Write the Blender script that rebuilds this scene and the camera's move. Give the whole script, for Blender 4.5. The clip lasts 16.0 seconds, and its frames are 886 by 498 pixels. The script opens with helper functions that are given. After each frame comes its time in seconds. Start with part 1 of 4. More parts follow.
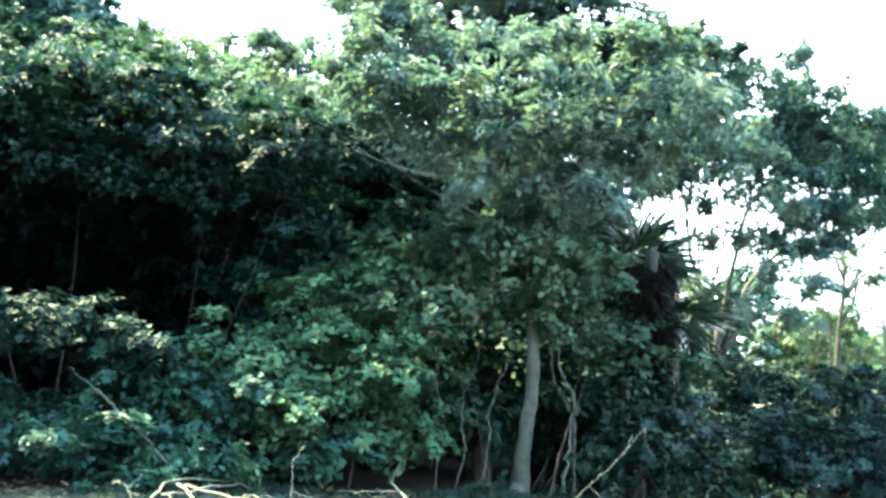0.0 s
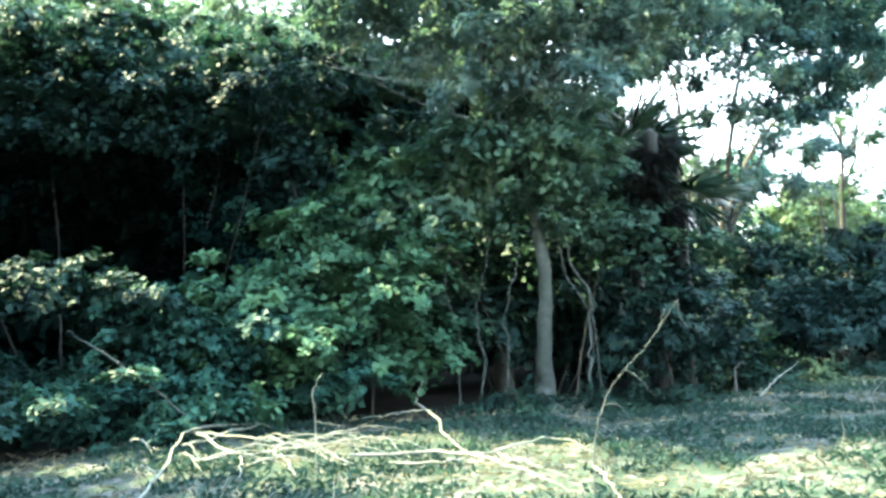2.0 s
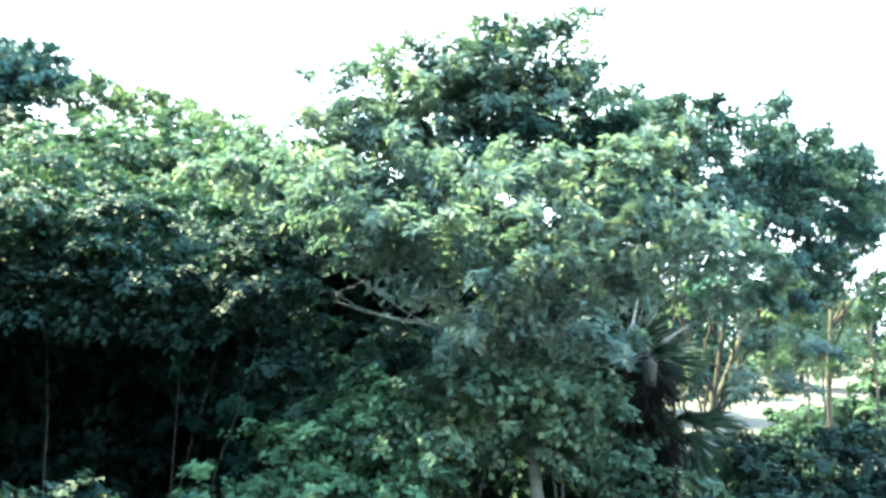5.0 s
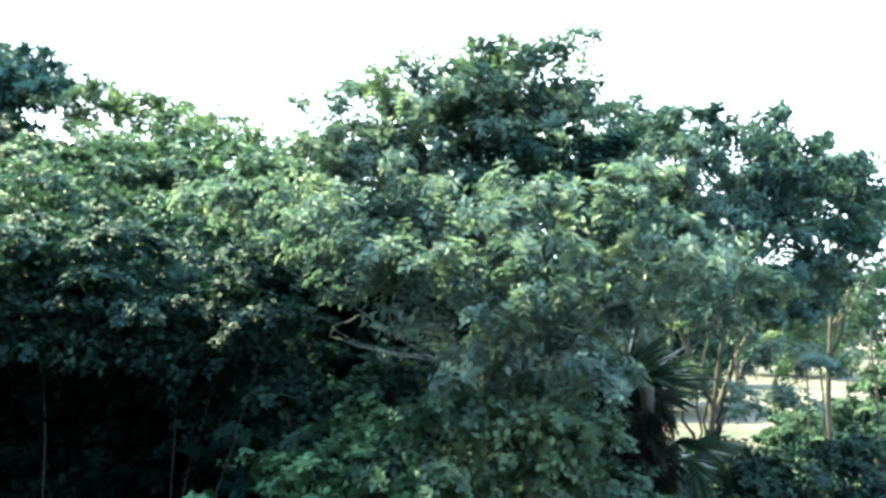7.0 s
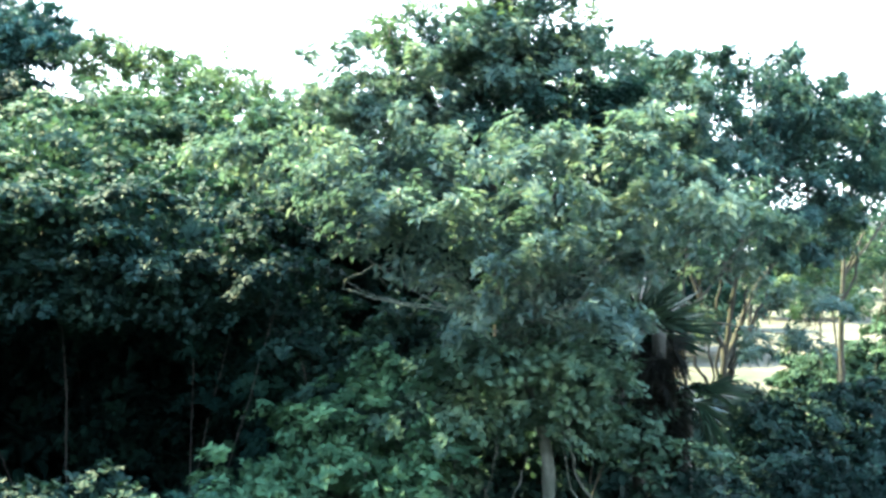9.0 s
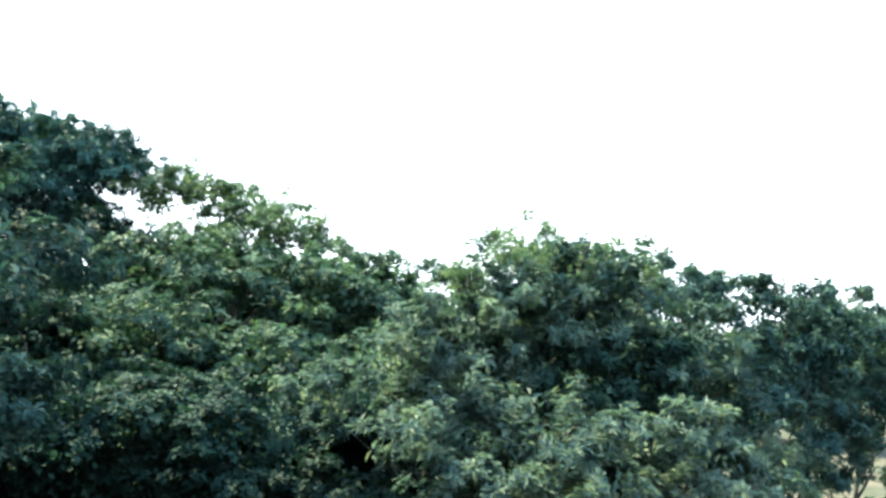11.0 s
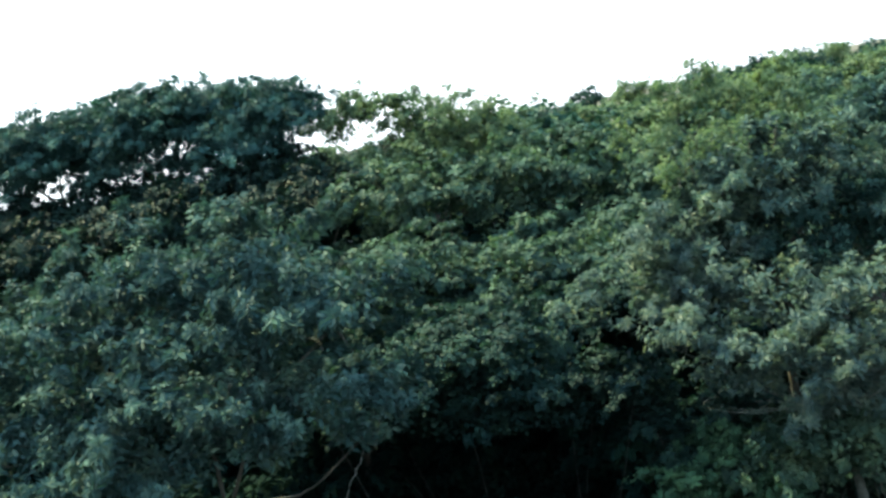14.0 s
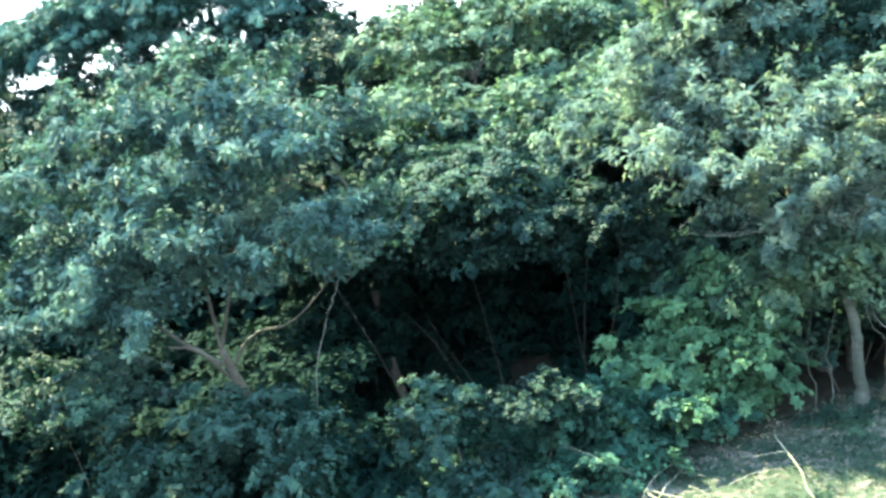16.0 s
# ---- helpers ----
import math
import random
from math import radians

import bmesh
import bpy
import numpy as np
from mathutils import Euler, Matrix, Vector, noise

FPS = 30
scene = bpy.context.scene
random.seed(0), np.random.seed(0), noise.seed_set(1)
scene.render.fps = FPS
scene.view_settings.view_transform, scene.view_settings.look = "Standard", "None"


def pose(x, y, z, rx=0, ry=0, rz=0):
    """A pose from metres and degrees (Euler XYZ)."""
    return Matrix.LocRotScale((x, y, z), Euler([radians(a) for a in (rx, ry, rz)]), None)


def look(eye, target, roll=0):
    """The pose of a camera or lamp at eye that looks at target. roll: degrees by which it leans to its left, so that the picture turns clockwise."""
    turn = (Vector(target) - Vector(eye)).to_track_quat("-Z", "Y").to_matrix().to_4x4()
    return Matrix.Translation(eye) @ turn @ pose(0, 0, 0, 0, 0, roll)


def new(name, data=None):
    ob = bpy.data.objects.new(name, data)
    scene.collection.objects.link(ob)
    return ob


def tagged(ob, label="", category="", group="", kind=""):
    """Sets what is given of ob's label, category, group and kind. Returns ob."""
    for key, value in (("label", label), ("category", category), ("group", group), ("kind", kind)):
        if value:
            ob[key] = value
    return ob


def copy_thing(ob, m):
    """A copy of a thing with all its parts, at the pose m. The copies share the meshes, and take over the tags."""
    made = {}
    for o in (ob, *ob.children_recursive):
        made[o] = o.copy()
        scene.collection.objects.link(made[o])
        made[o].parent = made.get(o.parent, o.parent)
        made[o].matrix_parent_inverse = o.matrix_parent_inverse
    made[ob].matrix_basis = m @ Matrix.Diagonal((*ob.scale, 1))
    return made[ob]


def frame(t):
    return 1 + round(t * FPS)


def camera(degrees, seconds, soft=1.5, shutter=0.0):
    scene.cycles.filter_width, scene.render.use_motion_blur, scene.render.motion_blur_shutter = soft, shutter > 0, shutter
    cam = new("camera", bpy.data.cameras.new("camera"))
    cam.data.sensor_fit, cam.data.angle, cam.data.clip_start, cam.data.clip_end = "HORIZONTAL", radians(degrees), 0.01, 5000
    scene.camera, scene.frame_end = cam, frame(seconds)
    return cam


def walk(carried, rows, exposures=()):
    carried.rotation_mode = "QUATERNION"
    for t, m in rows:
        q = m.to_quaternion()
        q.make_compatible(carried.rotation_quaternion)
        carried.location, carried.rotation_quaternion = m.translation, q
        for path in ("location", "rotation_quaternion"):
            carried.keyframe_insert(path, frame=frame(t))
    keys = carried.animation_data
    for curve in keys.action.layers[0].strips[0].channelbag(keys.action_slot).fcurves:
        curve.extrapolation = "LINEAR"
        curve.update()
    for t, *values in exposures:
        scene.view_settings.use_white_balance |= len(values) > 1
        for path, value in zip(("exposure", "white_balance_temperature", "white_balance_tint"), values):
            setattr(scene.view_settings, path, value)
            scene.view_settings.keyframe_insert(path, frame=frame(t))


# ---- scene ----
cam = camera(51.4, 16.0, soft=3.0)
PATH = [
    (0, (0.099, -0.555, 1.73), (0.065, 1.429, 1.981), 5.4),
    (0.5, (0.105, -0.218, 2.074), (0.089, 1.714, 2.588), 7.0),
    (1, (0.005, 0.001, 1.609), (-0.053, 1.987, 1.838), -5.6),
    (1.5, (0.001, 0.0, 1.55), (-0.049, 1.999, 1.591), -5.9),
    (2, (0.017, -0.067, 1.53), (0.005, 1.931, 1.629), -2.6),
    (2.5, (0.018, -0.075, 1.61), (0.009, 1.92, 1.749), -1.8),
    (3, (-0.031, -0.183, 1.933), (-0.031, 1.81, 2.096), -1.1),
    (3.5, (-0.18, -0.296, 2.321), (-0.156, 1.695, 2.505), -0.3),
    (4, (-0.184, -0.353, 2.846), (-0.162, 1.639, 3.028), 0.5),
    (4.5, (-0.186, -0.244, 3.371), (-0.161, 1.747, 3.561), 0.9),
    (5, (-0.236, -0.249, 3.903), (-0.205, 1.742, 4.093), 1.3),
    (7.3, (-0.147, -0.237, 4.51), (-0.121, 1.758, 4.645), 0.7),
    (7.5, (-0.127, -0.244, 4.471), (-0.107, 1.752, 4.592), 0.5),
    (8, (-0.15, -0.251, 4.327), (-0.135, 1.747, 4.417), 0.7),
    (8.2, (-0.109, -0.233, 4.292), (-0.106, 1.766, 4.368), -0.2),
    (10.3, (-0.874, -0.36, 5.662), (-0.876, 1.64, 5.695), 1.2),
    (10.5, (-1.062, -0.476, 5.93), (-1.052, 1.521, 6.047), 3.4),
    (11, (-1.162, -1.806, 7.109), (-1.185, 0.186, 7.286), 5.1),
    (11.5, (-1.477, -1.696, 7.861), (-1.631, 0.294, 7.986), 2.8),
    (12, (-1.725, -2.087, 8.403), (-1.999, -0.105, 8.404), 0.5),
    (12.5, (-1.994, -2.859, 8.973), (-2.297, -0.882, 8.989), 0.4),
    (13, (-2.404, -3.532, 9.491), (-2.697, -1.554, 9.453), -2.6),
    (13.5, (-2.633, -4.186, 9.856), (-2.93, -2.216, 9.679), -7.4),
    (14, (-2.545, -4.794, 9.851), (-2.878, -2.839, 9.593), -11.9),
    (14.5, (-2.383, -5.091, 9.631), (-2.731, -3.139, 9.367), -13.2),
    (15, (-2.11, -5.096, 9.306), (-2.48, -3.148, 9.044), -13.3),
    (15.5, (-1.586, -4.896, 8.898), (-2.042, -2.986, 8.517), -14.6),
    (16, (-0.66, -4.612, 8.626), (-1.239, -2.755, 8.16), -15.0),
]
KELVIN, TINT = 5380, -7
EXPOSURES = [(0, 3.87), (0.5, 3.74), (1, 3.36), (1.5, 3.6), (2.5, 4.12), (3.5, 4.42), (4, 4.35), (5, 3.95), (7.5, 3.3), (8, 3.55), (10.5, 3.4), (11, 2.4), (12, 0.8), (13.5, 0.72), (14.2, 2.55), (15, 3.3), (16, 3.85)]
walk(cam, [(t, look(eye, target, roll)) for t, eye, target, roll in PATH], [(t, e, KELVIN, TINT) for t, e in EXPOSURES])

# ---- world, sun ----
SUN_EL, SUN_AZ = 54.0, -60.0     # degrees above the horizon; degrees from +y towards +x
world = bpy.data.worlds.new("sky")
scene.world = world
world.use_nodes = True
wn, wl = world.node_tree.nodes, world.node_tree.links
sky = wn.new("ShaderNodeTexSky")
sky.sky_type, sky.sun_disc = "NISHITA", False
sky.sun_elevation, sky.sun_rotation = radians(SUN_EL), radians(SUN_AZ)
sky.air_density, sky.dust_density, sky.ozone_density = 1.0, 2.6, 1.0
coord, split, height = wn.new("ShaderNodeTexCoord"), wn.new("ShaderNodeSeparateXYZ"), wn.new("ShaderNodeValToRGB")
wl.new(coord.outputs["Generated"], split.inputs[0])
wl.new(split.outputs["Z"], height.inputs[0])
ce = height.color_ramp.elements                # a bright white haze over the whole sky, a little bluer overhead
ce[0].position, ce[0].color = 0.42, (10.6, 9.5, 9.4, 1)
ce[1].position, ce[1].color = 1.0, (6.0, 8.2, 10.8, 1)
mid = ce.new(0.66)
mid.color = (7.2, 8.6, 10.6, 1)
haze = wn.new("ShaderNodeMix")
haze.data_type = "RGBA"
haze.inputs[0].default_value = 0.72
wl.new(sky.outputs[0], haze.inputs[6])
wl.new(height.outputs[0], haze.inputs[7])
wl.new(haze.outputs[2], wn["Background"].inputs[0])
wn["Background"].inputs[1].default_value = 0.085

sun_data = bpy.data.lights.new("sun", "SUN")
sun_data.energy, sun_data.angle, sun_data.color = 5.0, radians(0.8), (1.0, 0.79, 0.40)
sun = new("sun", sun_data)
sun_to = Vector((math.sin(radians(SUN_AZ)) * math.cos(radians(SUN_EL)), math.cos(radians(SUN_AZ)) * math.cos(radians(SUN_EL)), math.sin(radians(SUN_EL))))
sun.matrix_world = look(sun_to * 60, (0, 0, 0))

rng = np.random.default_rng(11)


# ---- materials ----
def material(name):
    m = bpy.data.materials.new(name)
    m.use_nodes = True
    return m, m.node_tree.nodes, m.node_tree.links, m.node_tree.nodes["Principled BSDF"]


def ramp(n, stops):
    r = n.new("ShaderNodeValToRGB")
    el = r.color_ramp.elements
    while len(el) < len(stops):
        el.new(0.5)
    for e, (p, c) in zip(el, stops):
        e.position, e.color = p, (*c, 1)
    return r


def noise_tex(n, l, scale, detail=4.0, rough=0.55, coords="Object"):
    tc = n.new("ShaderNodeTexCoord")
    t = n.new("ShaderNodeTexNoise")
    t.inputs["Scale"].default_value, t.inputs["Detail"].default_value, t.inputs["Roughness"].default_value = scale, detail, rough
    l.new(tc.outputs[coords], t.inputs["Vector"])
    return t


def mixed(n, l, kind, a, b, fac):
    m = n.new("ShaderNodeMix")
    m.data_type, m.blend_type = "RGBA", kind
    for sock, v in ((m.inputs[6], a), (m.inputs[7], b), (m.inputs[0], fac)):
        if isinstance(v, (int, float)):
            sock.default_value = v
        elif isinstance(v, tuple):
            sock.default_value = (*v, 1)
        else:
            l.new(v, sock)
    return m.outputs[2]


def leaf_material(name, dark, mid, light, rough=0.42, through_part=0.32, patch=1.3, gloss=0.09):
    """Leaf blades: each blade its own tone, larger patches of older and younger growth, the palest also standing for
    sunlit highlights, some light passing through.
    """
    m, n, l, b = material(name)
    geo = n.new("ShaderNodeNewGeometry")
    r = ramp(n, [(0.0, tuple(0.5 * (c + d) for c, d in zip(dark, mid))), (0.5, mid), (1.0, tuple(0.35 * c + 0.65 * d for c, d in zip(light, mid)))])
    l.new(geo.outputs["Random Per Island"], r.inputs[0])
    big = noise_tex(n, l, patch, 2.0)
    # top stop raised to paint cream sun highlights into the pale patches
    tone = ramp(n, [(0.3, (0.5, 0.58, 0.6)), (0.52, (1.0, 1.0, 1.0)), (0.66, (1.65, 1.5, 1.25))])
    l.new(big.outputs["Fac"], tone.inputs[0])
    col = mixed(n, l, "MULTIPLY", r.outputs[0], tone.outputs[0], 1.0)
    l.new(col, b.inputs["Base Color"])
    b.inputs["Roughness"].default_value = rough + 0.06
    b.inputs["Specular IOR Level"].default_value = gloss
    tr = n.new("ShaderNodeBsdfTranslucent")
    warm = mixed(n, l, "MULTIPLY", col, (1.05, 1.15, 0.85), 1.0)
    l.new(warm, tr.inputs["Color"])
    ms = n.new("ShaderNodeMixShader")
    ms.inputs[0].default_value = through_part
    l.new(b.outputs[0], ms.inputs[1])
    l.new(tr.outputs[0], ms.inputs[2])
    l.new(ms.outputs[0], n["Material Output"].inputs["Surface"])
    return m


def bark_material(name, dark, light, scale=9.0, rough=0.85):
    m, n, l, b = material(name)
    t = noise_tex(n, l, scale, 6.0, 0.65)
    t2 = noise_tex(n, l, scale * 0.18, 2.0)
    r = ramp(n, [(0.28, dark), (0.72, light)])
    l.new(t.outputs["Fac"], r.inputs[0])
    r2 = ramp(n, [(0.35, (0.6, 0.66, 0.58)), (0.7, (1.1, 1.08, 1.05))])
    l.new(t2.outputs["Fac"], r2.inputs[0])
    l.new(mixed(n, l, "MULTIPLY", r.outputs[0], r2.outputs[0], 1.0), b.inputs["Base Color"])
    b.inputs["Roughness"].default_value = rough
    bump = n.new("ShaderNodeBump")
    bump.inputs["Strength"].default_value, bump.inputs["Distance"].default_value = 0.6, 0.02
    l.new(t.outputs["Fac"], bump.inputs["Height"])
    l.new(bump.outputs[0], b.inputs["Normal"])
    return m


LEAF_MAIN = leaf_material("leaf_grey_green", (0.038, 0.067, 0.066), (0.087, 0.128, 0.118), (0.225, 0.238, 0.174), 0.4, 0.42, gloss=0.1)
LEAF_HIGH = leaf_material("leaf_slender_tree", (0.026, 0.052, 0.050), (0.055, 0.092, 0.082), (0.150, 0.172, 0.118), 0.45, 0.26)
LEAF_NEAR = leaf_material("leaf_sage", (0.021, 0.046, 0.046), (0.041, 0.078, 0.074), (0.104, 0.134, 0.112), 0.5, 0.22)
LEAF_VINE = leaf_material("leaf_vine", (0.0118, 0.035, 0.028), (0.0245, 0.058, 0.045), (0.046, 0.086, 0.063), 0.46, 0.2)
# vine green darkened, so that part of the shade sits in the colour
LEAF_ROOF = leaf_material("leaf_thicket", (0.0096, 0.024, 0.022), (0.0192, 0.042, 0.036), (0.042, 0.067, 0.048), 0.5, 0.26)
# thicket green darkened again: shade is put into this leaf colour
LEAF_SHADE = leaf_material("leaf_shade_tone", (0.006, 0.016, 0.015), (0.012, 0.027, 0.024), (0.023, 0.039, 0.031), 0.5, 0.2)
LEAF_FIELD = leaf_material("leaf_field_edge", (0.021, 0.0434, 0.0294), (0.0378, 0.07, 0.0448), (0.0665, 0.1015, 0.063), 0.55, 0.2, 0.6)
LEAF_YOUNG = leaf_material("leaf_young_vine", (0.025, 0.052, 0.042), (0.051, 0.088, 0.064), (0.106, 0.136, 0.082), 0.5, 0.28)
# near-black leaves: the deep shade of hollow and woods is put into this colour
LEAF_DEEP_SHADE = leaf_material("leaf_deep_shade", (0.004, 0.011, 0.010), (0.006, 0.016, 0.014), (0.010, 0.022, 0.018), 0.7, 0.08, gloss=0.03)
LEAF_TALL = leaf_material("leaf_tall_tree", (0.018, 0.046, 0.048), (0.036, 0.080, 0.077), (0.080, 0.132, 0.112), 0.5, 0.16, 0.6)
LEAF_LIGHT = leaf_material("leaf_yellow_green", (0.046, 0.080, 0.050), (0.092, 0.134, 0.078), (0.180, 0.200, 0.115), 0.55, 0.38)
LEAF_FAR = leaf_material("leaf_far", (0.0119, 0.0308, 0.0252), (0.021, 0.0476, 0.0364), (0.0357, 0.0672, 0.0497), 0.55, 0.25, 0.14)
PALM_LEAF = leaf_material("leaf_palm", (0.0112, 0.0238, 0.0182), (0.021, 0.0392, 0.028), (0.042, 0.063, 0.0462), 0.2, 0.12, gloss=0.5)
# dead fronds near black: the tree's shade over them is in this colour
PALM_DEAD_SHADE = leaf_material("leaf_palm_dead_shade", (0.005, 0.006, 0.006), (0.009, 0.010, 0.009), (0.020, 0.020, 0.018), 0.9, 0.05)
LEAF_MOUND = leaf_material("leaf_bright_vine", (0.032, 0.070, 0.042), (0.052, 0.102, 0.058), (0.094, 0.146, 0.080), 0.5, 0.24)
LEAF_PALE = leaf_material("leaf_pale", (0.18, 0.21, 0.15), (0.27, 0.3, 0.22), (0.38, 0.4, 0.3), 0.5, 0.2)
LEAF_WEED = leaf_material("leaf_weed", (0.011, 0.025, 0.021), (0.021, 0.041, 0.032), (0.042, 0.064, 0.046), 0.55, 0.2, 1.0)
GRASS = leaf_material("grass_blade", (0.026, 0.038, 0.030), (0.042, 0.056, 0.042), (0.072, 0.080, 0.060), 0.6, 0.26, 0.7)
STRAW = leaf_material("straw", (0.065, 0.060, 0.043), (0.13, 0.12, 0.092), (0.23, 0.215, 0.17), 0.75, 0.2, 1.2)
BARK_PALE = bark_material("bark_pale", (0.034, 0.038, 0.036), (0.105, 0.114, 0.106))
BARK_DARK = bark_material("bark_dark", (0.022, 0.02, 0.017), (0.08, 0.072, 0.06))
DEADWOOD = bark_material("dead_wood", (0.105, 0.096, 0.08), (0.275, 0.26, 0.22), 14.0, 0.75)
# near-black: shade on palm trunks and hollow stems is put into this bark
BARK_NEAR_BLACK = bark_material("bark_near_black", (0.008, 0.008, 0.007), (0.03, 0.028, 0.024), 12.0)
LIANA = bark_material("liana_bark", (0.045, 0.05, 0.047), (0.13, 0.14, 0.13), 16.0)


def ground_material():
    m, n, l, b = material("meadow_soil")
    t1 = noise_tex(n, l, 0.9, 5.0, 0.6)
    t2 = noise_tex(n, l, 5.5, 6.0, 0.7)
    t3 = noise_tex(n, l, 42.0, 4.0, 0.7)
    far = noise_tex(n, l, 0.13, 4.0, 0.65)
    green = ramp(n, [(0.3, (0.014, 0.024, 0.017)), (0.7, (0.034, 0.044, 0.031))])
    dry = ramp(n, [(0.25, (0.04, 0.04, 0.035)), (0.55, (0.095, 0.086, 0.079)), (0.8, (0.160, 0.142, 0.130))])
    l.new(t3.outputs["Fac"], green.inputs[0])
    l.new(t3.outputs["Fac"], dry.inputs[0])
    mask = ramp(n, [(0.5, (0, 0, 0)), (0.57, (1, 1, 1))])
    both = mixed(n, l, "MIX", t1.outputs["Fac"], t2.outputs["Fac"], 0.6)
    l.new(both, mask.inputs[0])
    near = mixed(n, l, "MIX", green.outputs[0], dry.outputs[0], mask.outputs[0])
    # dark soil under the woods with their shade put into its colour; the mown field beyond the thin trees is mostly
    # straw
    geo = n.new("ShaderNodeNewGeometry")
    sep = n.new("ShaderNodeSeparateXYZ")
    l.new(geo.outputs["Position"], sep.inputs[0])

    def step(sock, lo, hi):
        e = n.new("ShaderNodeMapRange")
        e.inputs[1].default_value, e.inputs[2].default_value = lo, hi
        l.new(sock, e.inputs[0])
        return e.outputs[0]

    humus_shade = ramp(n, [(0.3, (0.010, 0.010, 0.008)), (0.7, (0.028, 0.026, 0.020))])
    l.new(t2.outputs["Fac"], humus_shade.inputs[0])
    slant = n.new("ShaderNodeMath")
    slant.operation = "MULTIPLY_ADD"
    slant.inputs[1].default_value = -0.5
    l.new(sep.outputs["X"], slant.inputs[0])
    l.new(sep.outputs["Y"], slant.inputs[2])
    woods = mixed(n, l, "MIX", near, humus_shade.outputs[0], step(slant.outputs[0], 11.6, 12.6))
    fld = ramp(n, [(0.36, (0.036, 0.046, 0.030)), (0.48, (0.078, 0.070, 0.052)), (0.64, (0.135, 0.110, 0.088))])
    l.new(far.outputs["Fac"], fld.inputs[0])
    field = mixed(n, l, "MIX", fld.outputs[0], near, 0.3)
    right = n.new("ShaderNodeMath")
    right.operation = "MULTIPLY"
    l.new(step(sep.outputs["X"], 7.0, 11.0), right.inputs[0])
    l.new(step(sep.outputs["Y"], 26.0, 34.0), right.inputs[1])
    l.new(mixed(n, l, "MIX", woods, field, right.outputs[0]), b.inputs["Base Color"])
    b.inputs["Roughness"].default_value = 0.95
    b.inputs["Specular IOR Level"].default_value = 0.15
    bump = n.new("ShaderNodeBump")
    bump.inputs["Strength"].default_value, bump.inputs["Distance"].default_value = 0.8, 0.05
    l.new(t2.outputs["Fac"], bump.inputs["Height"])
    l.new(bump.outputs[0], b.inputs["Normal"])
    return m


GROUND = ground_material()


# ---- mesh helpers ----
def mesh_of(name, verts, faces, mat, smooth=False):
    """A mesh from an (n, 3) array and an (m, k) array of face corners."""
    verts, faces = np.asarray(verts, np.float32), np.asarray(faces, np.int32)
    me = bpy.data.meshes.new(name)
    k = faces.shape[1]
    me.vertices.add(len(verts))
    me.vertices.foreach_set("co", verts.ravel())
    me.loops.add(faces.size)
    me.loops.foreach_set("vertex_index", faces.ravel())
    me.polygons.add(len(faces))
    me.polygons.foreach_set("loop_start", np.arange(0, faces.size, k, dtype=np.int32))
    me.polygons.foreach_set("use_smooth", np.full(len(faces), smooth, dtype=bool))
    me.materials.append(mat)
    me.update(calc_edges=True)
    return me


def part(name, me, parent, label=""):
    ob = new(name, me)
    ob.parent = parent
    return tagged(ob, label)


def thing(name, label, category, group="", place=(0, 0, 0)):
    ob = new(name)
    ob.location = place
    return tagged(ob, label, category, group)


def unit(v):
    return v / np.maximum(np.linalg.norm(v, axis=-1, keepdims=True), 1e-9)


def blades(base, way, face, length, width, droop=0.15, fine=True):
    """Folded leaf blades: base points, directions, facing, lengths and widths. Returns vertices and faces."""
    way = unit(way)
    side = unit(np.cross(way, face))
    up = np.cross(side, way)
    if fine:
        shape = np.array([(0, 0, 0), (0.3, 0.5, 0.07), (0.68, 0.36, 0.03), (1, 0, -1), (0.68, -0.36, 0.03), (0.3, -0.5, 0.07)])
        quads = np.array([(0, 1, 2, 3), (0, 3, 4, 5)])
    else:
        shape = np.array([(0, 0, 0), (0.45, 0.5, 0.06), (1, 0, -1), (0.45, -0.5, 0.06)])
        quads = np.array([(0, 1, 2), (0, 2, 3)])
    h = np.where(shape[:, 2] < 0, -droop, shape[:, 2])
    length, width = np.broadcast_to(length, len(base)), np.broadcast_to(width, len(base))
    v = (base[:, None] + way[:, None] * (shape[:, 0] * length[:, None])[..., None]
         + side[:, None] * (shape[:, 1] * width[:, None])[..., None] + up[:, None] * (h * length[:, None])[..., None])
    f = quads[None] + (np.arange(len(base)) * len(shape))[:, None, None]
    return v.reshape(-1, 3), f.reshape(-1, quads.shape[1])


def shell(lobe, count, low=-0.4, rough=0.3):
    """Places and outward directions for shoots over a lobe (x, y, z, rx, ry, rz), uneven in depth."""
    c, r = np.array(lobe[:3]), np.array(lobe[3:6])
    d = unit(rng.normal(size=(count * 3, 3)))
    d = d[d[:, 2] > low][:count]
    seed = rng.uniform(0, 50, 3)
    bump = np.array([noise.noise(Vector(p * 2.3 + seed)) for p in d])
    bump2 = np.array([noise.noise(Vector(p * 5.5 + seed)) for p in d])
    f = 0.93 + rough * bump + 0.55 * rough * bump2 + rng.uniform(-0.4, 0.05, len(d))
    return c + d * r * f[:, None], unit(d / r)


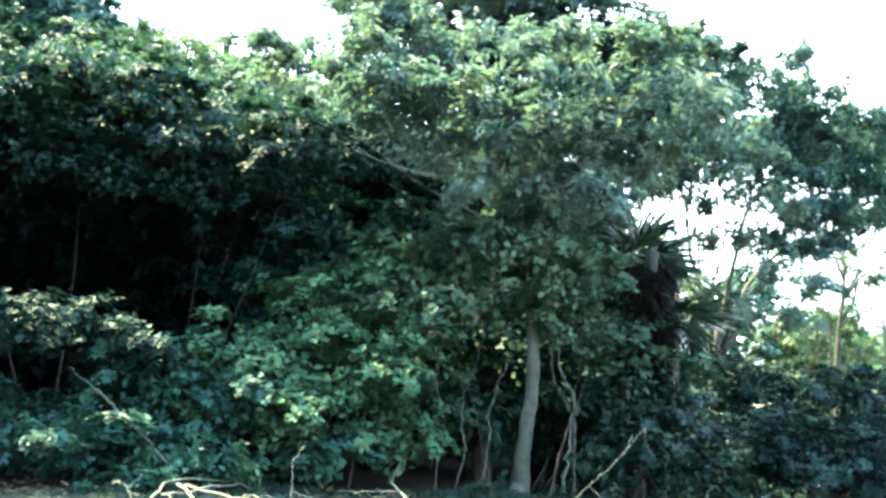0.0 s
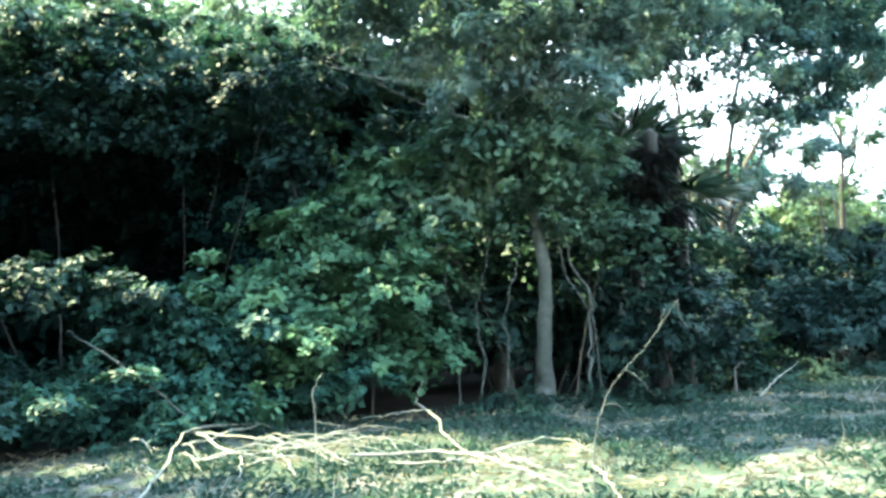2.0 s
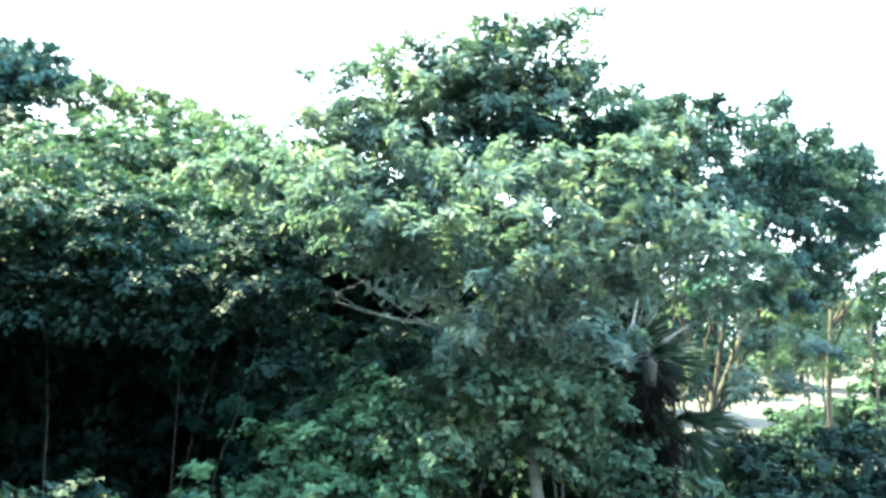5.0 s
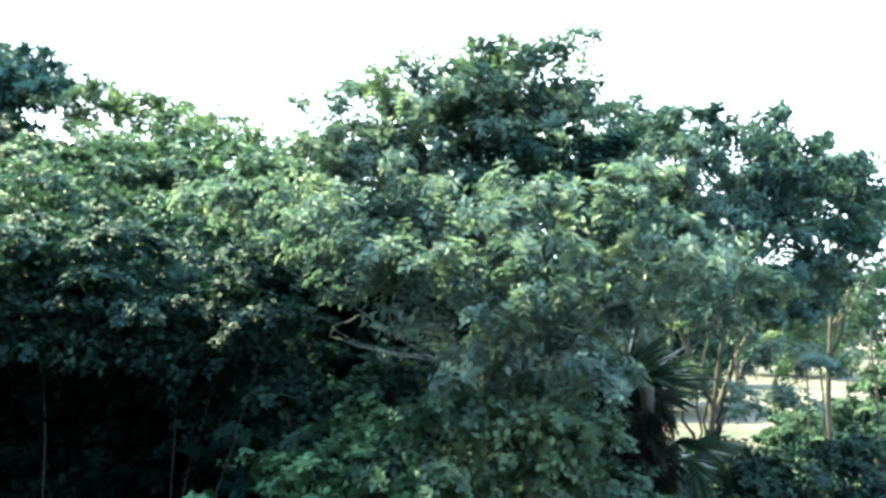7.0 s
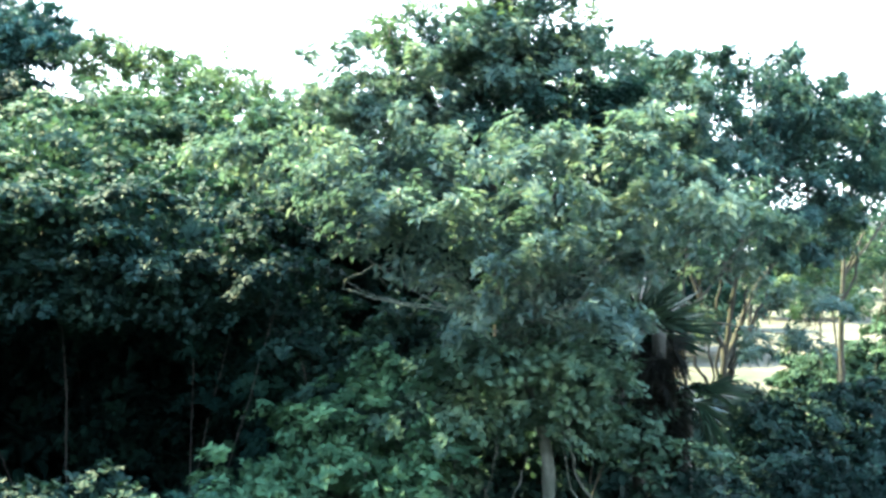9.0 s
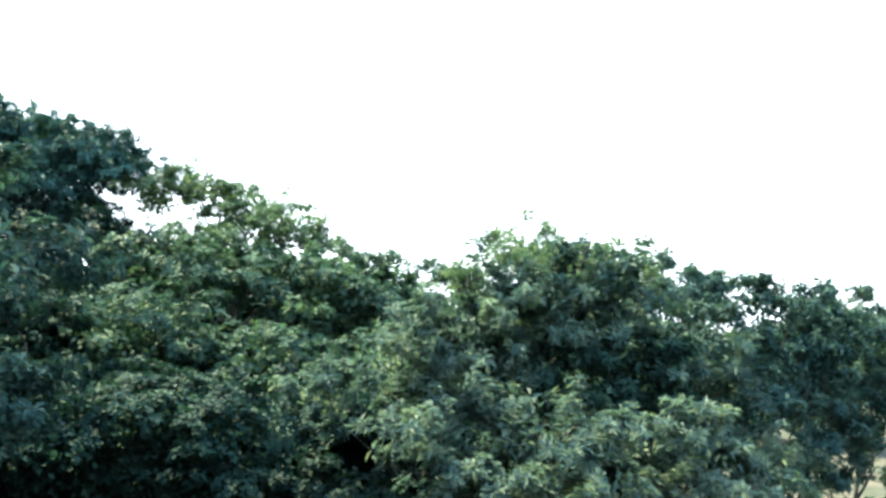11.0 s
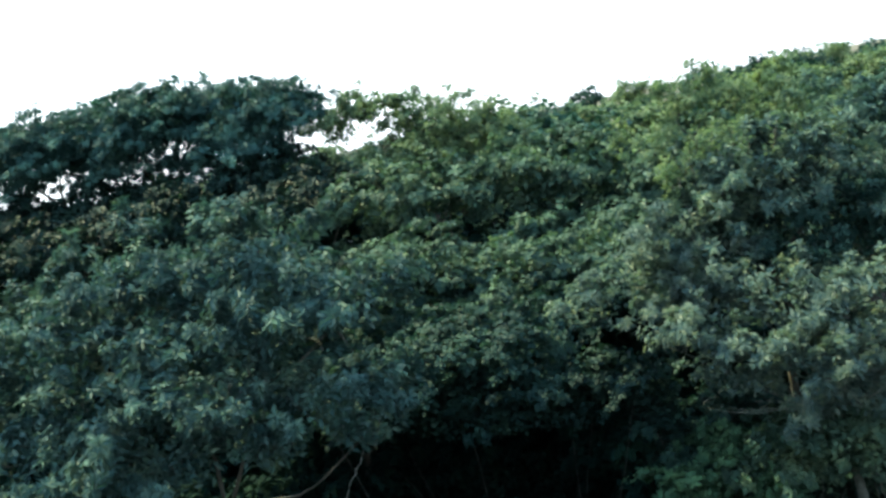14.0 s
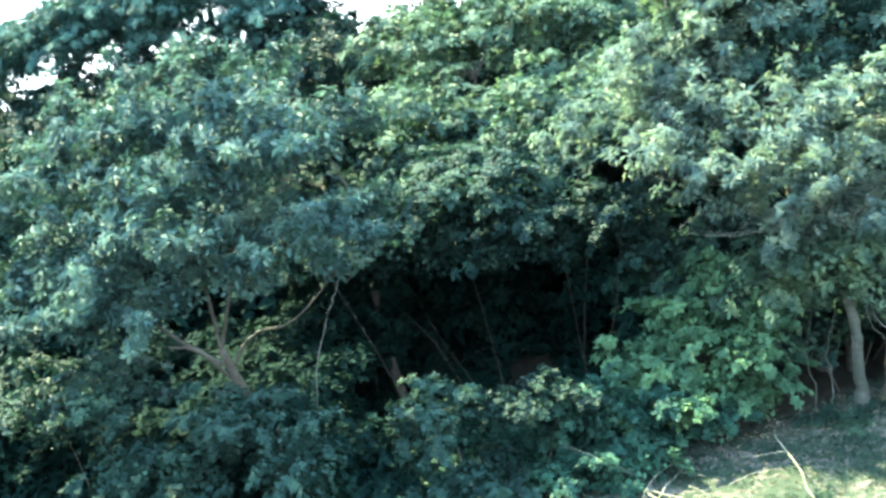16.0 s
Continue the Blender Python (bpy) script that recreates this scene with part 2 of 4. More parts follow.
def rosettes(places, axes, per, length, width, spread=(25, 95), up=0.5, droop=0.2, fine=True):
    """Shoots: at each place a whorl of blades about its axis."""
    n = len(places)
    axis = unit(axes + np.array([0, 0, up]) + rng.normal(0, 0.16, (n, 3)))
    i = np.repeat(np.arange(n), per)
    a = axis[i]
    rad = unit(np.cross(a, rng.normal(size=a.shape)))
    e = np.radians(rng.uniform(*spread, len(i)))[:, None]
    way = a * np.cos(e) + rad * np.sin(e)
    size = rng.uniform(0.65, 1.15, len(i)) * np.repeat(rng.uniform(0.8, 1.2, n), per)
    base = places[i] + a * rng.uniform(-0.5, 0.5, (len(i), 1)) * length + way * 0.12 * length
    return blades(base, way, a + 0.16 * rng.normal(size=a.shape), length * size, width * size, droop, fine)


def loose(lobe, count, length, width, fine=False):
    """Inner leaves of a lobe."""
    c, r = np.array(lobe[:3]), np.array(lobe[3:6])
    d = unit(rng.normal(size=(count, 3))) * (rng.uniform(0.02, 0.65, (count, 1)) ** 0.5)
    return blades(c + d * r, rng.normal(size=(count, 3)), np.array([0, 0, 1.0]) + 0.7 * rng.normal(size=(count, 3)), length, width, 0.15, fine)


def merged(pieces):
    vs, fs, k = [], [], 0
    for v, f in pieces:
        vs.append(v)
        fs.append(np.asarray(f) + k)
        k += len(v)
    return np.concatenate(vs), np.concatenate(fs)


def sprays(lobe, per_area, shoots, size, low, rough, sag=0.5, lift=(0, 40)):
    """Leafy sprays over a lobe: plumes rising from each branch end, spaced apart with gaps between. Returns places and axes of the shoots."""
    rx, ry, rz = lobe[3:6]
    area = 4 * math.pi * (((rx * ry) ** 1.6 + (rx * rz) ** 1.6 + (ry * rz) ** 1.6) / 3) ** (1 / 1.6)
    n = max(4, int(area * per_area * (lobe[6] if len(lobe) > 6 else 1.0)))
    p, d = shell(lobe, n * 3, low, rough)
    keep = []
    for k in range(len(p)):                     # keep the sprays apart, so that they read one by one
        if not keep or np.min(np.linalg.norm((p[keep] - p[k]) * (1, 1, 1.7), axis=1)) > 0.62 / math.sqrt(per_area):
            keep.append(k)
        if len(keep) >= n:
            break
    p, d = p[keep], d[keep]
    axis = unit(d * 0.55 + np.array([0, 0, 0.9]) + rng.normal(0, 0.18, p.shape))
    n, fingers = len(p), 5
    turn = rng.uniform(0, 6.283, (n, 1)) + np.arange(fingers) * 6.283 / fingers + rng.normal(0, 0.3, (n, fingers))
    reach = size * rng.uniform(0.75, 1.3, (n, 1)) * rng.uniform(0.5, 1.15, (n, fingers))
    rise = np.radians(rng.uniform(*lift, (n, fingers)))
    i = np.repeat(np.arange(n), shoots)
    k = rng.integers(0, fingers, len(i))
    a = axis[i]
    out = unit(d[i] - a * np.sum(d[i] * a, axis=1, keepdims=True) + 1e-3)
    side = np.cross(a, out)
    t, r = turn[i, k][:, None], reach[i, k][:, None]
    along = rng.uniform(0.03, 1.0, (len(i), 1)) ** 0.6
    flat = out * np.cos(t) + side * np.sin(t)
    up = rise[i, k][:, None]
    dirn = flat * np.cos(up) + a * np.sin(up)
    across = np.cross(a, flat) * rng.normal(0, 0.11, (len(i), 1)) * (1.2 - along)
    place = p[i] + out * 0.25 * size + r * (dirn * along + across + a * (rng.normal(0, 0.10, (len(i), 1)) * (1.2 - along) - sag * along ** 2))
    return place, unit(a + 0.6 * flat * along + 0.1 * rng.normal(size=a.shape))


def crown(lobes, per_area, shoots, per, length, width, size=0.32, inner=0.12, fine=True, low=-0.25, rough=0.4, spread=(62, 104), up=0.15, droop=0.2, sag=0.5, lift=(0, 40)):
    """Foliage over several lobes as vertices and faces."""
    out = []
    for lobe in lobes:
        p, d = sprays(lobe, per_area, shoots, size, low, rough, sag, lift)
        out.append(rosettes(p, d, per, length, width, spread, up, droop, fine))
        tips, _ = shell(lobe, max(3, int(1.6 * lobe[3] * lobe[4])), 0.45, 0.2)
        k = np.repeat(np.arange(len(tips)), 9)
        rise = unit(rng.normal(0, 0.45, tips.shape) + np.array([0, 0, 1.0]))[k]
        step = np.tile(np.linspace(0, 1, 9), len(tips))[:, None]
        reach = rng.uniform(0.12, 0.42, len(tips))[k][:, None]
        out.append(rosettes(tips[k] - np.array([0, 0, 0.16 * lobe[5]]) + rise * step * reach, rise, 3, length * 0.9, width * 0.8, (35, 90), 0.1, droop, fine))
        if inner:
            out.append(loose(lobe, int(len(p) * per * inner), length * 1.1, width * 1.2, fine))
    return merged(out)


def tube(points, r0, r1, sides=6, steps=5, wander=0.0):
    """A tapered, slightly crooked round branch through points."""
    p = np.array(points, float)
    if len(p) == 2:
        p = np.array([p[0], (p[0] + p[1]) / 2 + rng.normal(0, 0.04, 3) * np.linalg.norm(p[1] - p[0]), p[1]])
    q = np.vstack([2 * p[0] - p[1], p, 2 * p[-1] - p[-2]])
    out = []
    for a in range(1, len(q) - 2):
        for s in np.linspace(0, 1, steps, endpoint=False):
            out.append(0.5 * ((2 * q[a]) + (q[a + 1] - q[a - 1]) * s + (2 * q[a - 1] - 5 * q[a] + 4 * q[a + 1] - q[a + 2]) * s * s
                              + (3 * q[a] - q[a - 1] - 3 * q[a + 1] + q[a + 2]) * s ** 3))
    line = np.array(out + [p[-1]])
    if wander:
        line[1:-1] += rng.normal(0, wander, (len(line) - 2, 3))
    n = len(line)
    along = unit(np.gradient(line, axis=0))
    ref = np.array([0.31, 0.87, 0.38])
    u = unit(np.cross(along, ref))
    w = np.cross(along, u)
    ang = np.arange(sides) * 2 * math.pi / sides
    rad = np.linspace(r0, r1, n) * rng.uniform(0.88, 1.12, n)
    ring = line[:, None] + rad[:, None, None] * (u[:, None] * np.cos(ang)[None, :, None] + w[:, None] * np.sin(ang)[None, :, None])
    v = np.vstack([ring.reshape(-1, 3), line[-1] + along[-1] * r1])
    f = []
    for a in range(n - 1):
        for b in range(sides):
            c = (b + 1) % sides
            f.append((a * sides + b, a * sides + c, (a + 1) * sides + c, (a + 1) * sides + b))
    tip = n * sides
    for b in range(0, sides, 1):
        f.append(((n - 1) * sides + b, (n - 1) * sides + (b + 1) % sides, tip, tip))
    return v, np.array(f)


def wood(name, pieces, mat):
    v, f = merged(pieces)
    caps = f[:, 2] == f[:, 3]
    me = bpy.data.meshes.new(name)
    me.from_pydata(v.tolist(), [], [tuple(q[:3]) if c else tuple(q) for q, c in zip(f.tolist(), caps)])
    me.materials.append(mat)
    me.polygons.foreach_set("use_smooth", np.ones(len(me.polygons), dtype=bool))
    return me


def limbs_to(tree, fork, lobes, r_top, mat, twigs=7, name="limb"):
    """One limb for each lobe, with its own branches reaching out to the shoots."""
    top = np.array(fork, float).reshape(-1, 3)
    mids = np.array([b[:3] for b in lobes])
    heads = [mids[0]]
    while len(heads) < min(5, len(mids)):
        heads.append(mids[np.argmax(np.min([np.linalg.norm(mids - h, axis=1) for h in heads], axis=0))])
    forks = []
    for k, h in enumerate(heads):
        start = top[k % len(top)]
        end = start + (h - start) * rng.uniform(0.45, 0.62) + rng.normal(0, 0.12, 3)
        bend = (start + end) / 2 + rng.normal(0, 0.14, 3) + np.array([0, 0, 0.05])
        part(name, wood(name, [tube([start, bend, end], r_top * 1.5, r_top * 0.95, 7, 4, r_top * 0.3)], mat), tree)
        forks += [end, bend * 0.4 + end * 0.6]
    forks = np.array(forks)
    for lobe in lobes:
        c, r = np.array(lobe[:3]), np.array(lobe[3:6])
        fork = forks[np.argmin(np.linalg.norm(forks - c, axis=1) + rng.uniform(0, 0.5, len(forks)))]
        r0 = r_top * rng.uniform(0.6, 0.9)
        far = np.linalg.norm(c - fork)
        mid = fork * 0.5 + c * 0.5 + rng.normal(0, 0.1 * far, 3) + np.array([0, 0, -0.06 * far])
        low = c - np.array([0, 0, 0.35 * r[2]])
        pieces = [tube([fork, mid, low, c + rng.normal(0, 0.2, 3) * r], r0, r0 * 0.3, 6, 4, r0 * 0.25)]
        ends, _ = shell(lobe, twigs, -0.2, 0.2)
        for e in ends:
            s = mid * 0.35 + low * 0.65 if rng.random() < 0.5 else low
            pieces.append(tube([s, (s + e) / 2 + rng.normal(0, 0.12, 3) - np.array([0, 0, 0.08]), e], r0 * 0.34, 0.006, 5, 3, 0.01))
        part(name, wood(name, pieces, mat), tree)


def tree_of(name, label, category, group, base, trunk, r0, r1, lobes, bark, leafmat, foliage, twigs=7, limb_r=None):
    """A tree: trunk through its points, limbs to every lobe, one crown of leaves."""
    t = thing(name, label, category, group, base)
    off = np.array(base, float)
    pts = [np.array(p, float) - off for p in trunk]
    flare = tube([pts[0] - np.array([0, 0, 0.12]), pts[0] + (pts[1] - pts[0]) * 0.22], r0 * 1.55, r0 * 1.02, 9, 3, 0.01)
    part("trunk", wood("trunk", [tube(pts, r0, r1, 9, 6, r0 * 0.1), flare], bark), t)
    local = [(*(np.array(b[:3]) - off), *b[3:]) for b in lobes]
    top = [pts[-1], pts[-1] * 0.8 + pts[-2] * 0.2, pts[-1] * 0.55 + pts[-2] * 0.45]
    limbs_to(t, top, local, limb_r or r1 * 0.55, bark, twigs)
    v, f = crown(local, **foliage)
    part("crown", mesh_of("crown", v, f, leafmat), t)
    return t


def shrub_of(name, label, category, base, lobes, leafmat, foliage, bark=None, stems=6, stem_r=0.02, group=""):
    """A many-stemmed shrub or vine-grown thicket: stems from the ground into one mass of leaves."""
    t = thing(name, label, category, group, base)
    off = np.array(base, float)
    local = [(*(np.array(b[:3]) - off), *b[3:]) for b in lobes]
    for _ in range(stems // 2):
        b = local[rng.integers(len(local))]
        foot = np.array([b[0] * 0.6 + rng.normal(0, 0.25), b[1] * 0.6 + rng.normal(0, 0.25), -0.08])
        top = np.array(b[:3]) + rng.normal(0, 0.35, 3) * np.array(b[3:6])
        mid = (foot + top) / 2 + rng.normal(0, 0.12, 3)
        part("stem", wood("stem", [tube([foot, mid, top], stem_r, stem_r * 0.4, 5, 4, 0.01)], bark or BARK_DARK), t)
    v, f = crown(local, **foliage)
    part("foliage", mesh_of("foliage", v, f, leafmat), t)
    return t


# ---- ground ----
def rolling(x, y):
    """Height of the ground."""
    return (0.05 * np.sin(x * 0.9 + 0.4 * y) * np.cos(0.7 * y) + 0.03 * np.sin(2.3 * x - 1.7 * y)) * np.exp(-(x ** 2 + (y - 8) ** 2) / 900)


def axis_steps(lo, hi, step, far):
    core = np.arange(lo, hi + step / 2, step)
    out = step * 1.25 ** np.arange(1, 60)
    out = np.cumsum(out)
    out = out[out < far]
    return np.concatenate([lo - out[::-1], core, hi + out])


gx, gy = axis_steps(-13, 13, 0.22, 2500), axis_steps(2, 20, 0.22, 2500)
GX, GY = np.meshgrid(gx, gy)
GZ = rolling(GX, GY)
near_mask = (np.abs(GX) < 13) & (GY > 2) & (GY < 20)
GZ = GZ + np.where(near_mask, rng.normal(0, 0.012, GX.shape), 0)
nx, ny = len(gx), len(gy)
idx = np.arange(nx * ny).reshape(ny, nx)
gf = np.stack([idx[:-1, :-1], idx[:-1, 1:], idx[1:, 1:], idx[1:, :-1]], -1).reshape(-1, 4)
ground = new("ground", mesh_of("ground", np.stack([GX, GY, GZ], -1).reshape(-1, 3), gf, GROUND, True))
tagged(ground, "rough clearing of short grass, straw and bare soil running out to a dry field", "ground", kind="structure")

# ---- the trees round the clearing ----
BROAD = dict(per_area=0.62, shoots=84, per=6, length=0.165, width=0.072, size=0.68, rough=0.6, inner=0.22, fine=False, sag=0.12, lift=(10, 65))
VINE = dict(per_area=0.9, shoots=58, per=5, length=0.115, width=0.082, size=0.52, rough=0.55, inner=0.3, fine=False, spread=(60, 100), up=0.2, droop=0.16, sag=0.3)
MIDWAY = dict(per_area=0.6, shoots=38, per=6, length=0.2, width=0.1, size=0.8, fine=False, rough=0.55, inner=0.25, sag=0.2, lift=(5, 55))
FARLEAF = dict(per_area=0.22, shoots=8, per=6, length=0.5, width=0.31, size=1.3, fine=False, inner=0.1)
EDGE_TREES, TALL = "trees round the clearing", "umbrella trees"

spreading = tree_of("tree", "spreading broadleaf tree with pale trunk at the clearing's edge", "tree", EDGE_TREES,
        (1.24, 12.3, 0), [(1.22, 12.3, 0), (1.23, 12.05, 1.0), (1.2, 11.75, 2.2), (0.78, 11.5, 3.6)], 0.12, 0.06,
        [(-2.9, 13.1, 5.85, 0.6, 0.7, 0.45), (-2.1, 13.0, 6.3, 0.75, 0.7, 0.5), (-1.3, 12.6, 5.6, 0.8, 0.8, 0.5), (-1.5, 13.0, 6.75, 0.55, 0.6, 0.35), (-1.0, 12.9, 7.15, 0.5, 0.6, 0.35), (-0.6, 12.7, 6.4, 0.6, 0.6, 0.4),
         (-0.9, 11.7, 5.5, 0.75, 0.8, 0.5), (0.2, 11.5, 5.75, 0.9, 0.9, 0.5), (1.4, 11.4, 5.75, 0.9, 0.8, 0.45, 0.85), (2.6, 11.7, 5.65, 0.9, 0.8, 0.45, 0.75), (3.6, 12.2, 5.35, 0.75, 0.8, 0.45, 0.75),
         (-0.65, 11.3, 5.0, 0.45, 0.5, 0.35, 0.9), (0.0, 10.9, 5.0, 0.8, 0.6, 0.4, 0.9), (1.4, 10.8, 5.0, 0.9, 0.6, 0.4, 0.9), (2.7, 11.2, 4.95, 0.8, 0.6, 0.4, 0.8),
         (-0.5, 11.2, 4.5, 0.65, 0.5, 0.3, 0.7), (2.0, 11.2, 4.4, 0.7, 0.5, 0.3, 1.0), (0.7, 10.7, 4.55, 0.7, 0.4, 0.3, 0.9), (2.5, 11.4, 4.6, 0.5, 0.5, 0.3, 0.8), (1.6, 10.9, 3.85, 0.6, 0.4, 0.25, 0.8), (0.9, 10.9, 4.1, 0.6, 0.4, 0.25, 0.8)],
        BARK_PALE, LEAF_MAIN, {**BROAD, "per_area": 0.64, "inner": 0.1, "length": 0.15, "width": 0.06, "shoots": 88}, 3, 0.010)
# thin pale branches arching out below its crown
BARK_TWIG = bark_material("bark_twig", (0.05, 0.055, 0.048), (0.16, 0.17, 0.145), 20.0)
for k in range(10):
    a = np.array((0.75, 11.4, 3.6)) + rng.normal(0, 0.15, 3) + (np.array((-0.35, -0.35, 0.3)) if k % 3 == 0 else 0)
    c = np.array((rng.uniform(-1.9, 2.3), rng.uniform(10.3, 11.0), rng.uniform(4.3, 4.8)))
    b = a * 0.55 + c * 0.45 + np.array((rng.normal(0, 0.35), -0.2, rng.uniform(-0.25, 0.3)))
    d = b * 0.4 + c * 0.6 + np.array((rng.normal(0, 0.25), 0.0, rng.uniform(-0.15, 0.2)))
    e = b + np.array((rng.normal(0, 0.4), -0.1, rng.uniform(0.25, 0.5)))
    r, off = rng.uniform(0.005, 0.009), np.array((1.24, 12.3, 0))
    part("limb", wood("limb", [tube([a - off, b - off, d - off, c - off], r, r * 0.3, 5, 6, 0.012), tube([b - off, (b + e) / 2 - off + rng.normal(0, 0.06, 3), e - off], r * 0.6, r * 0.2, 5, 4, 0.012)], BARK_TWIG), spreading, "thin pale arching branch")
slender = tree_of("tree", "slender tree with a rounded crown rising above its neighbour", "tree", EDGE_TREES,
        (0.8, 13.9, 0), [(0.8, 13.9, 0), (0.75, 13.8, 2.8), (0.6, 13.6, 6.0)], 0.12, 0.06,
        [(-0.55, 13.5, 7.15, 0.42, 0.6, 0.45), (-0.3, 13.6, 7.75, 0.55, 0.7, 0.45), (0.5, 13.6, 7.85, 0.65, 0.7, 0.45), (1.35, 13.6, 7.8, 0.65, 0.7, 0.5), (2.0, 13.5, 7.75, 0.5, 0.6, 0.5),
         (0.6, 13.3, 7.2, 0.8, 0.6, 0.4, 0.7), (-0.5, 13.3, 6.7, 0.8, 0.6, 0.5),
         (0.7, 13.7, 5.1, 0.9, 0.5, 0.6, 0.7), (0.9, 13.7, 4.1, 0.8, 0.5, 0.5, 0.6), (1.4, 13.8, 4.7, 0.7, 0.5, 0.5, 0.5), (1.6, 14.2, 4.2, 0.6, 0.5, 0.5, 0.4), (2.3, 14.0, 5.3, 0.9, 0.5, 0.6, 0.9), (3.2, 14.4, 5.8, 0.8, 0.5, 0.45, 0.8), (2.9, 14.2, 6.4, 0.8, 0.5, 0.4, 0.8), (3.0, 14.5, 7.1, 0.7, 0.5, 0.45, 0.9), (3.6, 15.4, 7.5, 0.7, 0.6, 0.45, 0.9), (3.9, 14.6, 6.7, 0.7, 0.5, 0.45)],
        BARK_DARK, LEAF_HIGH, {**BROAD, "per_area": 0.7, "inner": 0.12}, 9, 0.03)
# added as a tree: dark leaves for the slender crown's own shaded inside
tree_of("tree", "dark foliage standing in for the shaded inside of the slender crown", "tree", EDGE_TREES,
        (1.3, 13.8, 0), [(1.3, 13.8, 0), (1.35, 13.7, 2.6), (1.2, 13.5, 5.4)], 0.08, 0.05,
        [(1.9, 13.4, 6.85, 0.65, 0.6, 0.45), (0.8, 13.3, 6.85, 0.8, 0.6, 0.45), (1.5, 13.1, 6.35, 0.9, 0.6, 0.4), (0.2, 13.1, 6.2, 0.8, 0.6, 0.4), (2.4, 13.2, 6.2, 0.7, 0.5, 0.4)],
        BARK_DARK, LEAF_ROOF, {**BROAD, "per_area": 0.5, "inner": 0.15}, 5, 0.02)
airy = tree_of("tree", "thin many-stemmed tree with an airy crown beside the field", "tree", EDGE_TREES,
        (5.4, 17.6, 0), [(5.4, 17.6, 0), (5.35, 17.6, 1.5), (5.3, 17.6, 3.0)], 0.08, 0.06,
        [(3.9, 18.2, 8.2, 1.1, 1.0, 0.6), (5.2, 18.4, 8.25, 1.1, 1.0, 0.7), (6.5, 18.6, 8.2, 1.1, 1.0, 0.6), (7.7, 19.2, 7.7, 1.0, 1.0, 0.55), (4.4, 17.4, 7.1, 1.0, 0.9, 0.5), (6.0, 17.8, 6.9, 1.0, 0.9, 0.5),
         (7.4, 18.3, 6.3, 0.7, 0.7, 0.4, 0.6), (3.4, 16.6, 6.4, 0.9, 0.8, 0.4), (2.9, 15.7, 5.6, 0.8, 0.5, 0.5, 0.9), (3.9, 16.4, 5.9, 0.8, 0.5, 0.5, 0.9), (4.9, 17.0, 6.1, 0.8, 0.6, 0.5, 0.9), (6.9, 17.9, 5.4, 0.7, 0.6, 0.3, 0.7), (7.2, 18.4, 4.8, 0.3, 0.3, 0.2), (8.1, 18.8, 5.1, 0.3, 0.3, 0.2), (6.3, 17.8, 4.8, 0.3, 0.3, 0.2),
         (6.7, 18.6, 7.2, 0.9, 0.8, 0.5, 0.9), (7.7, 19.0, 6.7, 0.9, 0.8, 0.5, 0.9), (6.4, 18.3, 6.1, 0.9, 0.7, 0.4, 0.8), (8.0, 19.2, 5.8, 0.8, 0.7, 0.4, 0.7), (9.1, 19.8, 6.6, 0.9, 0.8, 0.5, 0.8), (9.3, 20.0, 7.6, 0.9, 0.8, 0.5, 0.8)],
        BARK_DARK, LEAF_NEAR, BROAD, 6, 0.035)
for pts in [[(-0.25, -0.1, -0.1), (-0.3, -0.1, 1.8), (-0.5, -0.2, 3.6), (-1.05, -0.4, 6.4)], [(-0.2, 0.0, -0.1), (-0.25, -0.1, 3.4), (-0.1, -0.15, 5.0), (-0.35, -0.2, 6.6)],
            [(0.0, 0.0, 2.2), (0.15, -0.1, 3.3), (0.6, 0.0, 4.8), (1.2, 0.3, 6.8)], [(-0.3, -0.1, 1.9), (-0.8, -0.3, 3.3), (-1.4, -0.6, 5.9)], [(0.1, 0.0, 2.8), (0.75, 0.1, 3.9), (1.0, 0.2, 4.9), (1.9, 0.6, 6.0)]]:
    part("stem", wood("stem", [tube(pts, 0.038, 0.012, 7, 8, 0.035)], BARK_NEAR_BLACK), airy)
tree_of("tree", "thin leaning tree with an open crown beside the field", "tree", EDGE_TREES,
        (9.8, 22.4, 0), [(9.8, 22.4, 0), (9.7, 22.5, 2.4), (9.8, 22.5, 4.8)], 0.09, 0.05,
        [(8.6, 21.4, 7.85, 1.1, 1.0, 0.6), (9.9, 22.8, 8.15, 1.1, 1.1, 0.6), (11.2, 23.0, 7.45, 1.1, 1.0, 0.6), (12.6, 23.3, 7.2, 1.1, 1.0, 0.6), (10.5, 22.4, 6.4, 0.8, 0.8, 0.4, 0.5)],
        BARK_DARK, LEAF_MAIN, {**BROAD, "per_area": 0.7}, 8, 0.03)
